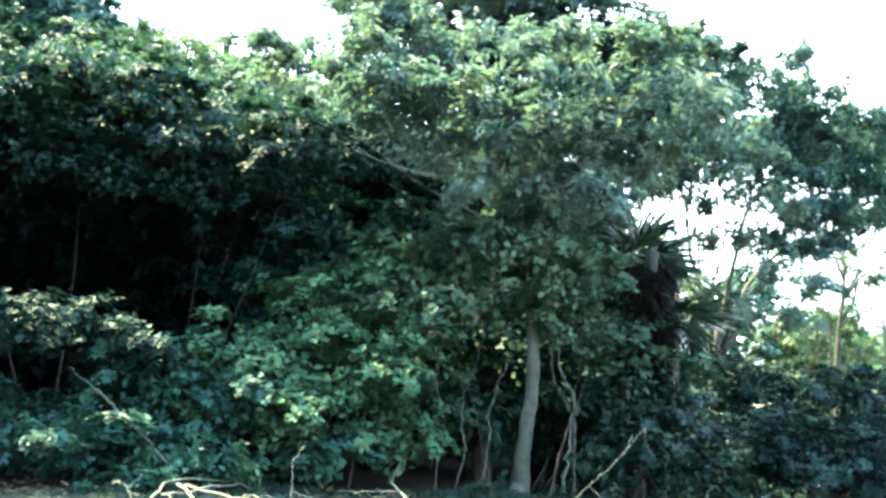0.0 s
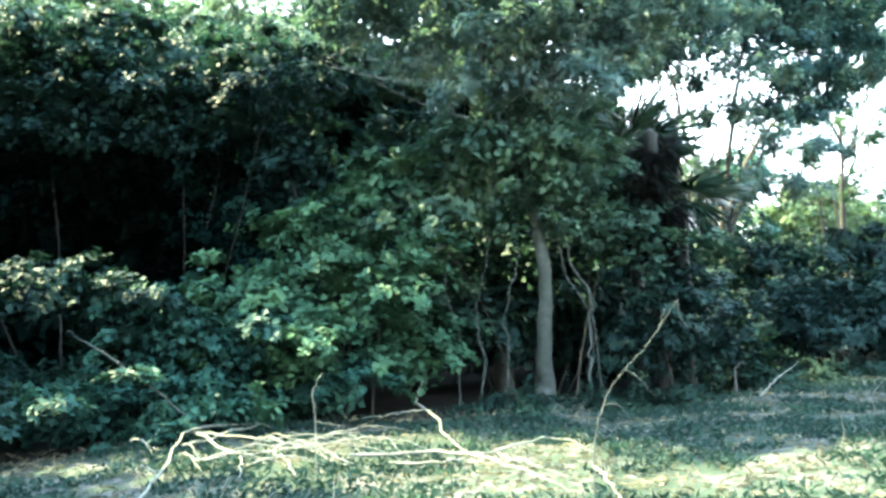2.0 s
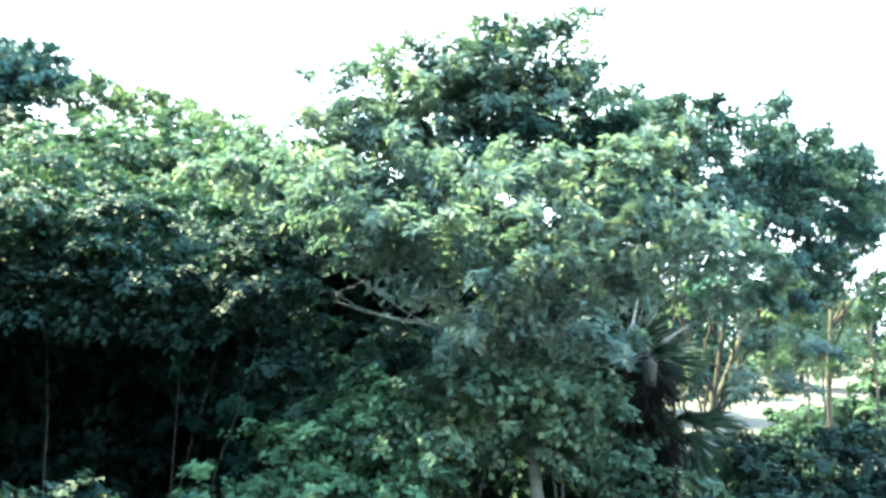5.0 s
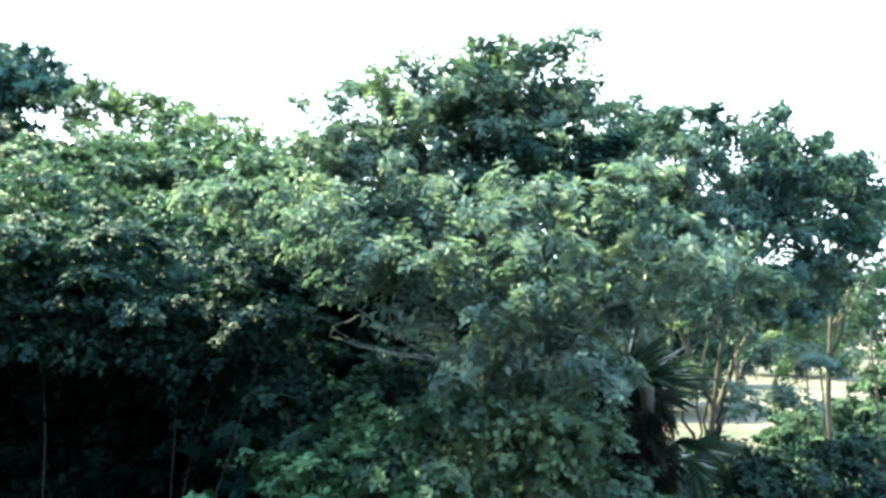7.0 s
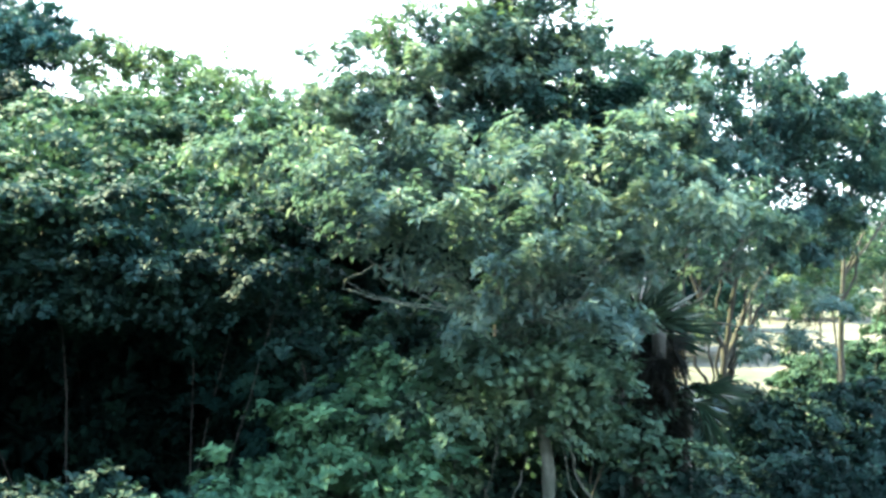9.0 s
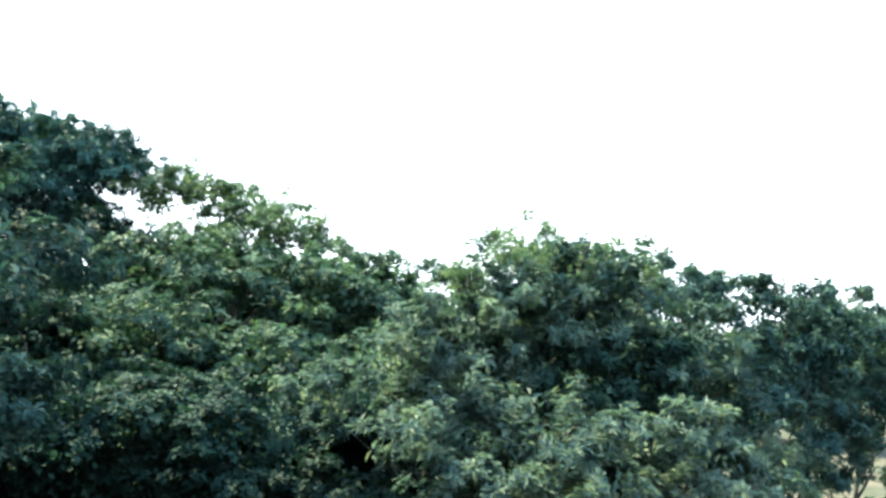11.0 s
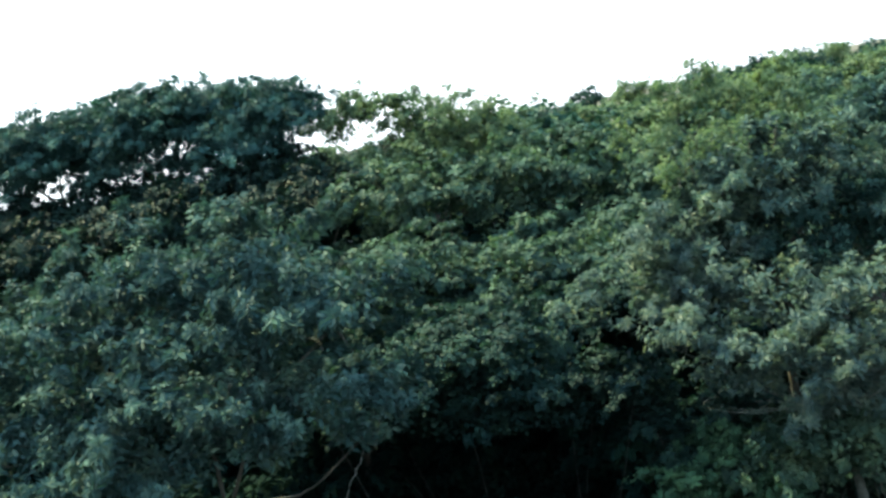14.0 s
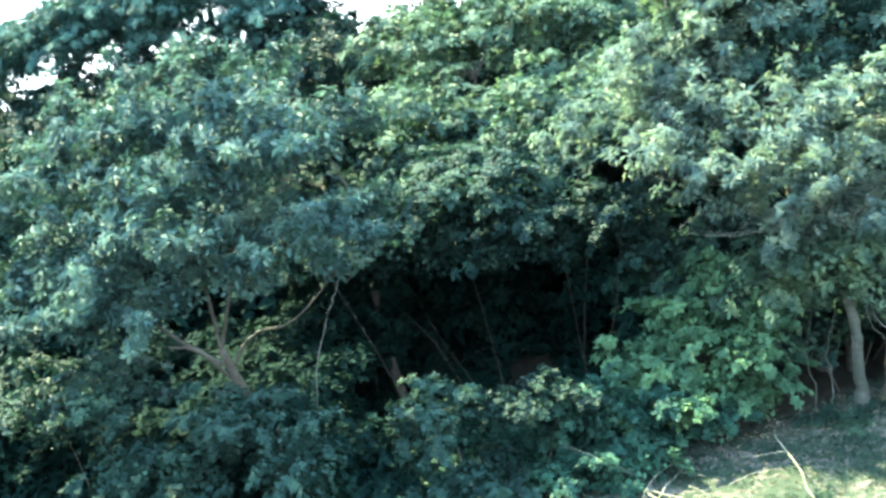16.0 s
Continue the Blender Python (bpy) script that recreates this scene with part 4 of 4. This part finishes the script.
undergrowth("near-black leafy growth added to close the back of the hollow", LEAF_DEEP_SHADE, scatter(-15.0, 0.5, 18.4, 18.7, 1.7, 4.6, 5.2, 1.25, 1.0), {**COARSE, "length": 0.2, "width": 0.14})
undergrowth("mixed leafy growth below the thin trees", LEAF_FIELD, scatter(3.0, 15.0, 18.4, 25.0, 2.3, 0.35, 0.7, 1.15, 0.6), COARSE)
# same darkened leaves as the shrubs round it, standing for shade
undergrowth("mixed leafy growth beside the palms", LEAF_SHADE, scatter(2.2, 9.5, 15.2, 17.6, 1.3, 0.5, 1.0, 0.85, 0.75), {**LOW, "fine": False})
undergrowth("growth below the sage-green tree, shade put into its colour", LEAF_DEEP_SHADE, scatter(-16.0, -7.8, 9.4, 15.0, 1.7, 0.8, 2.6, 1.15, 1.1), {**COARSE, "per_area": 2.0})
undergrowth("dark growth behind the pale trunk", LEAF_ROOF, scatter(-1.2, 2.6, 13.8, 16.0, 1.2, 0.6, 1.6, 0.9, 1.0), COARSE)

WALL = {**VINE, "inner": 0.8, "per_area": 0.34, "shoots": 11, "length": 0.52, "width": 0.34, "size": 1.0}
# dark filler behind the thicket; its leaf colour carries the woodland shade
undergrowth("dense woodland growth with shade put into its colour", LEAF_DEEP_SHADE, scatter(-30.0, 3.0, 19.6, 20.0, 2.6, 1.6, 2.4, 2.0, 2.2), WALL)
undergrowth("dense woodland growth with shade put into its colour", LEAF_DEEP_SHADE, scatter(-32.0, 4.0, 26.0, 26.4, 3.0, 2.6, 4.2, 2.4, 3.2), WALL)
undergrowth("dense woodland growth with shade put into its colour", LEAF_DEEP_SHADE, scatter(-44.0, -24.0, 12.0, 34.0, 4.4, 3.5, 5.5, 3.0, 3.6), WALL)
undergrowth("dense woodland growth with shade put into its colour", LEAF_DEEP_SHADE, scatter(-22.0, -14.5, 8.0, 19.0, 2.8, 1.8, 3.6, 2.0, 2.4), WALL)
undergrowth("dense woodland growth with shade put into its colour", LEAF_DEEP_SHADE, scatter(-40.0, 8.0, 33.0, 33.4, 4.6, 2.6, 4.4, 2.8, 3.8), WALL)


# ---- far woods ----
def far_tree(h, w, mat):
    return tree_of("far_tree", "distant rounded woodland tree", "tree", "far woods", (0, 0, 0), [(0, 0, 0), (0.1, 0, 0.3 * h), (0, 0.1, 0.55 * h)], 0.2, 0.12,
                   [(-0.4 * w, 0, 0.74 * h, 0.6 * w, 0.6 * w, 0.2 * h), (0.42 * w, -0.2, 0.7 * h, 0.6 * w, 0.6 * w, 0.2 * h), (0, 0.2, 0.84 * h, 0.6 * w, 0.6 * w, 0.16 * h),
                    (0, -0.3 * w, 0.5 * h, 0.95 * w, 0.7 * w, 0.26 * h), (0.1, -0.2 * w, 0.24 * h, 1.0 * w, 0.8 * w, 0.26 * h)], BARK_DARK, mat, FARLEAF, 2)


models = [far_tree(10.4, 3.2, LEAF_FAR), far_tree(11.0, 3.5, LEAF_LIGHT), far_tree(10.0, 3.4, LEAF_VINE)]
spots = []
for x in np.arange(-10, 15, 2.9):
    spots.append((x + rng.normal(0, 0.5), 48 + rng.normal(0, 1.5), rng.uniform(0.92, 1.06) * (0.84 if x > 1 else 0.8)))
for x in np.arange(-40, 22, 3.8):
    spots.append((x + rng.normal(0, 0.8), 70 + rng.normal(0, 2), rng.uniform(0.82, 0.95)))
for x in np.arange(22, 150, 6.0):
    spots.append((x + rng.normal(0, 1), 135 + rng.normal(0, 4), rng.uniform(1.2, 1.5) if x > 40 else rng.uniform(0.93, 1.03)))
for x in np.arange(-60, 30, 6.5):
    spots.append((x + rng.normal(0, 1), 110 + rng.normal(0, 4), rng.uniform(0.95, 1.08)))
for x in np.arange(-34, 36, 4.2):               # unseen trees closing the clearing's open side, added to block low sky light
    spots.append((x + rng.normal(0, 0.8), -15 + rng.normal(0, 1.2), rng.uniform(1.0, 1.2)))
for k, (x, y, s) in enumerate(spots):
    src = models[k % 3]
    m = pose(x, y, 0, 0, 0, rng.uniform(0, 360))
    if k < 3:
        src.matrix_basis = m
    else:
        copy_thing(src, m @ Matrix.Diagonal((s, s, s, 1)))
for x, y, s in [(32.5, 80, 0.95), (28.8, 83, 0.8), (36.5, 84, 0.82)]:    # a light green group standing alone beyond the field
    copy_thing(models[1], pose(x, y, 0, 0, 0, 40 * x) @ Matrix.Diagonal((1.2 * s, 1.2 * s, s, 1)))


# ---- fan palms ----
def fan(centre, way, up, radius, count=13, arc=165, fold=0.12):
    """One fan-shaped palm leaf: narrow pleated segments from the end of its stalk."""
    way, up = unit(np.array(way, float)), np.array(up, float)
    side = unit(np.cross(way, up))
    nrm = np.cross(side, way)
    a = np.radians(np.linspace(-arc / 2, arc / 2, count) + rng.normal(0, 2, count))
    dirs = way * np.cos(a)[:, None] + side * np.sin(a)[:, None] + nrm * rng.normal(0.02, 0.12, (count, 1))
    base = np.repeat(np.array([centre], float), count, 0)
    faces = nrm + side * (fold * np.sin(a))[:, None]
    return blades(base, dirs, faces, radius * (1 - 0.25 * (np.abs(a) / a.max()) ** 2) * rng.uniform(0.65, 1.1, count), radius * 0.042, rng.uniform(0.0, 0.07), True)


def fan_palm(label, base, height, fronds, reach, radius, dead=0, tilt=(-5, 65), skirt=0.68):
    t = thing("fan_palm", label, "palm", "fan palms", base)
    top = np.array([0.0, 0.0, height])
    part("trunk", wood("trunk", [tube([(0, 0, -0.1), (0.03, 0.02, height * 0.5), top], 0.11, 0.09, 9, 5, 0.012)], BARK_NEAR_BLACK), t)
    for k in range(fronds + dead):
        az = 2.4 * k + rng.normal(0, 0.2)
        el = radians(rng.uniform(*tilt)) if k < fronds else radians(rng.uniform(-60, 5))
        d = np.array([math.cos(az) * math.cos(el), math.sin(az) * math.cos(el), math.sin(el)])
        r = reach * rng.uniform(0.8, 1.1) * (1 if k < fronds else 0.6)
        hub = top if k < fronds else top * rng.uniform(skirt, 1.0)
        end = hub + d * r + np.array([0, 0, -0.12 * r])
        mat = PALM_LEAF if k < fronds else PALM_DEAD_SHADE
        name = "frond" if k < fronds else "dead_frond"
        stalk = part(name, wood(name, [tube([hub, hub + d * r * 0.5 + np.array([0, 0, 0.04]), end], 0.016, 0.009, 5, 3)], LIANA if k < fronds else PALM_DEAD_SHADE), t,
                     "" if k < fronds else "dead hanging frond with the shade of the tree put into its colour")
        v, f = fan(end, d + np.array([0, 0, -0.3 if k < fronds else -1.2]), np.array([0, 0, 1.0]) + 0.3 * d + rng.normal(0, 0.35, 3), radius * rng.uniform(0.85, 1.1))
        part("blade", mesh_of("blade", v, f, mat), stalk)
    return t


fan_palm("dark fan palm with a skirt of dead fronds among shrubs", (2.85, 12.5, 0), 3.6, 0, 0.4, 0.5, 84, skirt=0.6)
fan_palm("fan palm with drooping fronds beside the thin trees", (3.3, 12.9, 0), 2.75, 12, 0.3, 0.85, tilt=(-55, 45))
fan_palm("glossy fan palm half hidden behind the tree", (2.75, 13.5, 0), 3.5, 14, 0.5, 0.85, 2, tilt=(5, 70))

# ---- a slim tree in the clearing, with tufts of pale leaves at its tips ----
slim = thing("slim_tree", "tall slim tree with tufts of long pale leaves", "tree", "", (-3.9, -2.5, 0))
lean = [(0, 0, -0.1), (0.12, 0.02, 3.0), (0.2, 0.0, 6.0), (0.33, -0.08, 8.02)]
part("trunk", wood("trunk", [tube(lean, 0.05, 0.008, 7, 6, 0.01)], BARK_DARK), slim)
tips = np.array([(0.33, -0.08, 8.04), (0.13, 0.03, 7.78), (0.02, -0.1, 7.62), (0.28, -0.2, 7.5), (-0.15, 0.05, 7.4)])
for e in tips[1:]:
    part("twig", wood("twig", [tube([(0.2 + 0.06 * (e[2] - 6), -0.04 * (e[2] - 6), e[2] - 0.35), (e + np.array((0.2, 0, 7.2))) / 2 * np.array((1, 1, 1.01)), e], 0.008, 0.004, 5, 3)], BARK_DARK), slim)
v, f = rosettes(tips, np.tile((0, 0, 1.0), (len(tips), 1)), 16, 0.1, 0.026, (20, 95), 0.2, 0.15, True)
part("leaves", mesh_of("leaves", v, f, LEAF_PALE), slim, "long pale green leaves in whorls")

# ---- thin stems and lianas by the pale trunk ----
for label, mat, pts, r in [
    ("thin pale sapling beside the trunk", BARK_PALE, [(1.74, 11.85, -0.05), (1.76, 11.85, 0.7), (1.82, 11.8, 1.3), (1.6, 11.75, 1.9), (1.45, 11.7, 2.5)], 0.045),
    ("crooked pale liana hanging from the tree", LIANA, [(0.3, 11.8, -0.05), (0.42, 11.8, 0.6), (0.35, 11.8, 1.2), (0.5, 11.6, 2.0), (0.7, 11.5, 3.2)], 0.02),
    ("thin liana looping up into the branches", LIANA, [(0.05, 11.8, -0.05), (0.12, 11.75, 0.9), (-0.05, 11.7, 1.7), (0.2, 11.5, 2.6), (0.3, 11.3, 3.9)], 0.016),
    ("grey hanging root of the tree", LIANA, [(0.62, 11.9, -0.05), (0.74, 11.95, 0.7), (0.72, 11.9, 1.3), (0.95, 11.7, 2.1)], 0.028),
    ("bent pale liana beside the trunk", LIANA, [(1.95, 11.9, -0.05), (1.8, 11.8, 1.2), (1.5, 11.7, 1.7), (1.35, 11.6, 2.6), (1.0, 11.5, 3.4)], 0.018),
    ("bare leaning stem in the thicket", LIANA, [(-8.3, 9.4, 1.2), (-8.0, 9.2, 2.8), (-7.4, 9.2, 4.2), (-6.9, 9.3, 5.0)], 0.03),
]:
    tagged(new("stem", wood("stem", [tube(pts, r * 0.42, r * 0.22, 7, 7, r * 0.7)], mat)), label, "stem", "stems by the trunk")


# ---- cut branches on the grass ----
def stick(label, runs, r, mat=DEADWOOD):
    pieces = []
    r *= 0.5
    for k, pts in enumerate(runs):
        pieces.append(tube([(x, y, z + float(rolling(x, y))) for x, y, z in pts], r * (1 if k == 0 else 0.6), r * 0.3, 6, 6, r * 0.75))
    return tagged(new("dead_branch", wood("dead_branch", pieces, mat)), label, "branch", "cut branches")


stick("bleached cut branch lying on the grass", [[(-3.1, 9.5, 0.1), (-2.7, 9.6, 0.14), (-1.63, 8.9, 0.12), (-0.96, 8.05, 0.05)], [(-2.0, 9.15, 0.14), (-1.6, 9.35, 0.1), (-1.3, 9.3, 0.05)]], 0.036)
stick("bleached forked branch lying on the grass", [[(-2.66, 9.48, 0.16), (-1.96, 8.4, 0.1), (-1.48, 8.7, 0.14), (-0.95, 8.1, 0.06)], [(-1.96, 8.4, 0.1), (-1.8, 7.6, 0.04)], [(-1.7, 8.5, 0.1), (-1.35, 7.7, 0.03)]], 0.03)
stick("long bleached branch across the pile", [[(-2.35, 6.6, 0.04), (-2.57, 8.05, 0.1), (-2.7, 9.45, 0.2), (-2.2, 10.7, 0.1)], [(-2.64, 8.9, 0.16), (-2.2, 10.0, 0.16), (-1.7, 10.1, 0.08)]], 0.034)
stick("bleached branch lying across the clearing", [[(-0.97, 8.4, 0.06), (-0.19, 8.55, 0.1), (0.32, 8.3, 0.14), (0.92, 9.0, 0.16), (1.25, 8.4, 0.06)], [(-0.6, 8.2, 0.06), (-0.04, 8.05, 0.12), (0.32, 8.25, 0.14)]], 0.034)
stick("slender bleached branch with a raised fork", [[(-0.45, 10.9, 0.3), (-0.2, 9.8, 0.22), (0.0, 8.6, 0.16), (0.6, 7.2, 0.08), (0.92, 6.7, 0.03)], [(-0.32, 10.3, 0.26), (-0.7, 10.35, 0.24), (-1.05, 10.4, 0.2)], [(-0.45, 10.9, 0.3), (-0.36, 10.9, 0.55)], [(0.3, 7.9, 0.12), (0.55, 7.5, 0.14), (0.86, 7.2, 0.05)]], 0.028)
for k in range(16):                      # thin brush fanned out of the pile
    a, d = rng.uniform(-1.1, 1.3), rng.uniform(0.5, 1.3)
    x, y = -2.2 + rng.normal(0, 0.45), 8.7 + rng.normal(0, 0.5)
    ex, ey = x + d * math.cos(a), y - 0.6 * d * math.sin(a)
    stick("thin bleached twig in the cut brush", [[(x, y, 0.12), ((x + ex) / 2, (y + ey) / 2, 0.16), (ex, ey, 0.04)],
                                                  [((x + ex) / 2, (y + ey) / 2, 0.15), ((x + ex) / 2 + 0.2, (y + ey) / 2 - rng.uniform(-0.3, 0.4), 0.06)]], rng.uniform(0.014, 0.022))
stick("short bleached stick lying on the grass", [[(1.14, 7.7, 0.05), (1.14, 7.0, 0.08), (1.15, 5.9, 0.03)]], 0.026)
stick("upright bare stick leaning out of the grass", [[(0.93, 6.35, -0.06), (0.97, 6.42, 0.4), (1.05, 6.46, 0.73), (1.22, 6.46, 0.97), (1.39, 6.44, 1.15), (1.6, 6.4, 1.43)], [(1.22, 6.46, 0.97), (1.32, 6.4, 0.9), (1.4, 6.35, 0.78)], [(1.45, 6.43, 1.22), (1.52, 6.44, 1.38)], [(1.6, 6.4, 1.43), (1.66, 6.38, 1.22)], [(1.05, 6.46, 0.73), (1.16, 6.42, 0.72), (1.24, 6.4, 0.6)], [(0.99, 6.43, 0.5), (0.93, 6.4, 0.62)]], 0.011, BARK_PALE)
stick("upright broken stub among the cut branches", [[(-1.2, 7.9, -0.05), (-1.19, 7.87, 0.5), (-1.2, 7.87, 0.7), (-1.12, 7.89, 0.87)], [(-1.19, 7.87, 0.45), (-0.95, 7.95, 0.4)]], 0.013)
stick("bleached log end jutting from the creepers", [[(-2.9, 9.9, 0.3), (-3.45, 9.67, 0.86), (-3.78, 9.57, 1.16), (-3.98, 9.5, 1.33)]], 0.022, BARK_PALE)
for x, y, h in [(-3.75, 10.8, 0.5), (-1.77, 6.8, 0.3), (-0.79, 6.3, 0.35), (-1.3, 6.7, 0.25), (3.4, 8.2, 0.3), (4.6, 10.1, 0.4), (2.4, 6.6, 0.25)]:
    stick("small dry twig standing in the grass", [[(x, y, -0.04), (x + rng.normal(0, 0.05), y, h * 0.5), (x + rng.normal(0, 0.1), y, h)]], 0.011)
stick("bleached twig lying in sunlit grass", [[(3.9, 11.8, 0.05), (4.3, 12.3, 0.2), (4.8, 12.8, 0.35)]], 0.022)


# ---- grass, straw and fallen leaves ----
def open_ground(n):
    """Places on the clearing in front of the thicket, thicker in some patches."""
    x, y = rng.uniform(-9, 12, n), rng.uniform(3.2, 17, n)
    ok = y < edge_of(x) + 0.7
    x, y = x[ok], y[ok]
    patch = np.array([noise.noise(Vector((a * 0.6, b * 0.9, 3.0))) + 0.6 * noise.noise(Vector((a * 2.3, b * 2.3, 7.0))) for a, b in zip(x, y)])
    return x, y, patch


def strewn(name, label, category, mat, n, keep, length, width, lean, lift=0.0, fine=False):
    x, y, patch = open_ground(n)
    ok = keep(patch)
    x, y = x[ok], y[ok]
    base = np.stack([x, y, rolling(x, y) + lift], -1)
    way = rng.normal(size=(len(x), 3))
    way[:, 2] = np.abs(way[:, 2]) * 0.3 + lean
    v, f = blades(base, way, rng.normal(0, 0.5, (len(x), 3)) + np.array([0, 0, 1.0 if lean < 0.3 else 0.1]), length * rng.uniform(0.5, 1.4, len(x)), width * rng.uniform(0.6, 1.3, len(x)), 0.3, fine)
    return tagged(new(name, mesh_of(name, v, f, mat)), label, category, kind="stuff")


strewn("grass", "short green grass in uneven patches", "grass", GRASS, 70000, lambda p: p < 0.08, 0.05, 0.012, 0.7)
strewn("weeds", "low broad-leaved weeds in the grass", "weeds", LEAF_WEED, 90000, lambda p: p < 0.1, 0.075, 0.036, 0.4, 0.02)
strewn("straw", "dry straw and cut stalks strewn on soil", "straw", STRAW, 30000, lambda p: p > 0.14, 0.1, 0.016, 0.12, 0.015)
strewn("fallen_leaves", "pale dry fallen leaves on the ground", "leaves", STRAW, 6000, lambda p: p > -0.2, 0.07, 0.035, 0.1, 0.02, True)


# ---- a tree out of the thicket, a thin one by the palms, and wispy shoots on the rounded crown ----
# darkened leaves stand for the shade on this tree
tree_of("tree", "broadleaf tree rising out of the vine thicket, shade put into its colour", "tree", EDGE_TREES,
        (-8.6, 14.6, 0), [(-8.6, 14.6, 0), (-8.5, 14.5, 3.0), (-8.2, 14.3, 5.4)], 0.11, 0.06,
        [(-8.9, 14.2, 6.9, 1.0, 0.9, 0.6), (-10.2, 14.2, 6.6, 1.0, 0.8, 0.6)],
        BARK_DARK, LEAF_ROOF, BROAD, 8, 0.022)
tree_of("tree", "thin young tree with sparse leaves behind the palms", "tree", EDGE_TREES,
        (4.3, 16.4, 0), [(4.3, 16.4, 0), (4.25, 16.3, 1.8), (4.1, 16.1, 3.7)], 0.05, 0.028,
        [(2.8, 15.4, 4.9, 0.7, 0.5, 0.35, 0.7), (3.7, 15.8, 5.2, 0.7, 0.5, 0.3, 0.6), (4.7, 16.1, 5.2, 0.7, 0.5, 0.3, 0.5), (4.3, 16.0, 5.6, 0.7, 0.5, 0.3, 0.6),
         (3.4, 15.7, 5.3, 0.6, 0.5, 0.3, 0.6), (5.5, 16.3, 5.3, 0.6, 0.5, 0.3, 0.45), (4.7, 16.2, 4.4, 0.3, 0.3, 0.2), (5.4, 16.4, 4.5, 0.3, 0.3, 0.2), (5.9, 16.3, 3.9, 0.3, 0.3, 0.2), (3.9, 16.0, 4.0, 0.3, 0.3, 0.2), (4.6, 16.4, 3.3, 0.3, 0.3, 0.2), (5.3, 16.1, 3.0, 0.3, 0.3, 0.2), (6.3, 16.8, 3.1, 0.3, 0.3, 0.2), (6.8, 16.9, 3.8, 0.3, 0.3, 0.2)],
        BARK_DARK, LEAF_MAIN, {**BROAD, "shoots": 40}, 8, 0.018)
foot = np.array((0.8, 13.9, 0))
for k in range(34):
    x = rng.uniform(-1.2, 2.4)
    a = np.array((x, 13.5 + rng.normal(0, 0.35), 7.9 + 0.32 * math.sqrt(max(0.0, 1 - ((x - 1.0) / 2.2) ** 2)) - 0.45 * max(0.0, abs(x - 0.9) - 1.3))) - foot
    way = unit(np.array((0.18 * (x - 0.9) + rng.normal(0, 0.25), rng.normal(0, 0.25), 1.0)))
    tall = rng.uniform(0.25, 0.65)
    b = a + way * tall + np.array((rng.normal(0, 0.06), 0, 0))
    part("shoot", wood("shoot", [tube([a, (a + b) / 2 + rng.normal(0, 0.05, 3), b], 0.011, 0.005, 5, 3, 0.008)], BARK_DARK), slender)
    steps = rng.uniform(0.1, 1.0, 12)[:, None]
    v, f = rosettes(a + (b - a) * steps + rng.normal(0, 0.06, (12, 3)), np.tile(way, (12, 1)), 3, 0.14, 0.05, (35, 95), 0.1, 0.2, False)
    part("leaves", mesh_of("leaves", v, f, LEAF_LIGHT), slender)
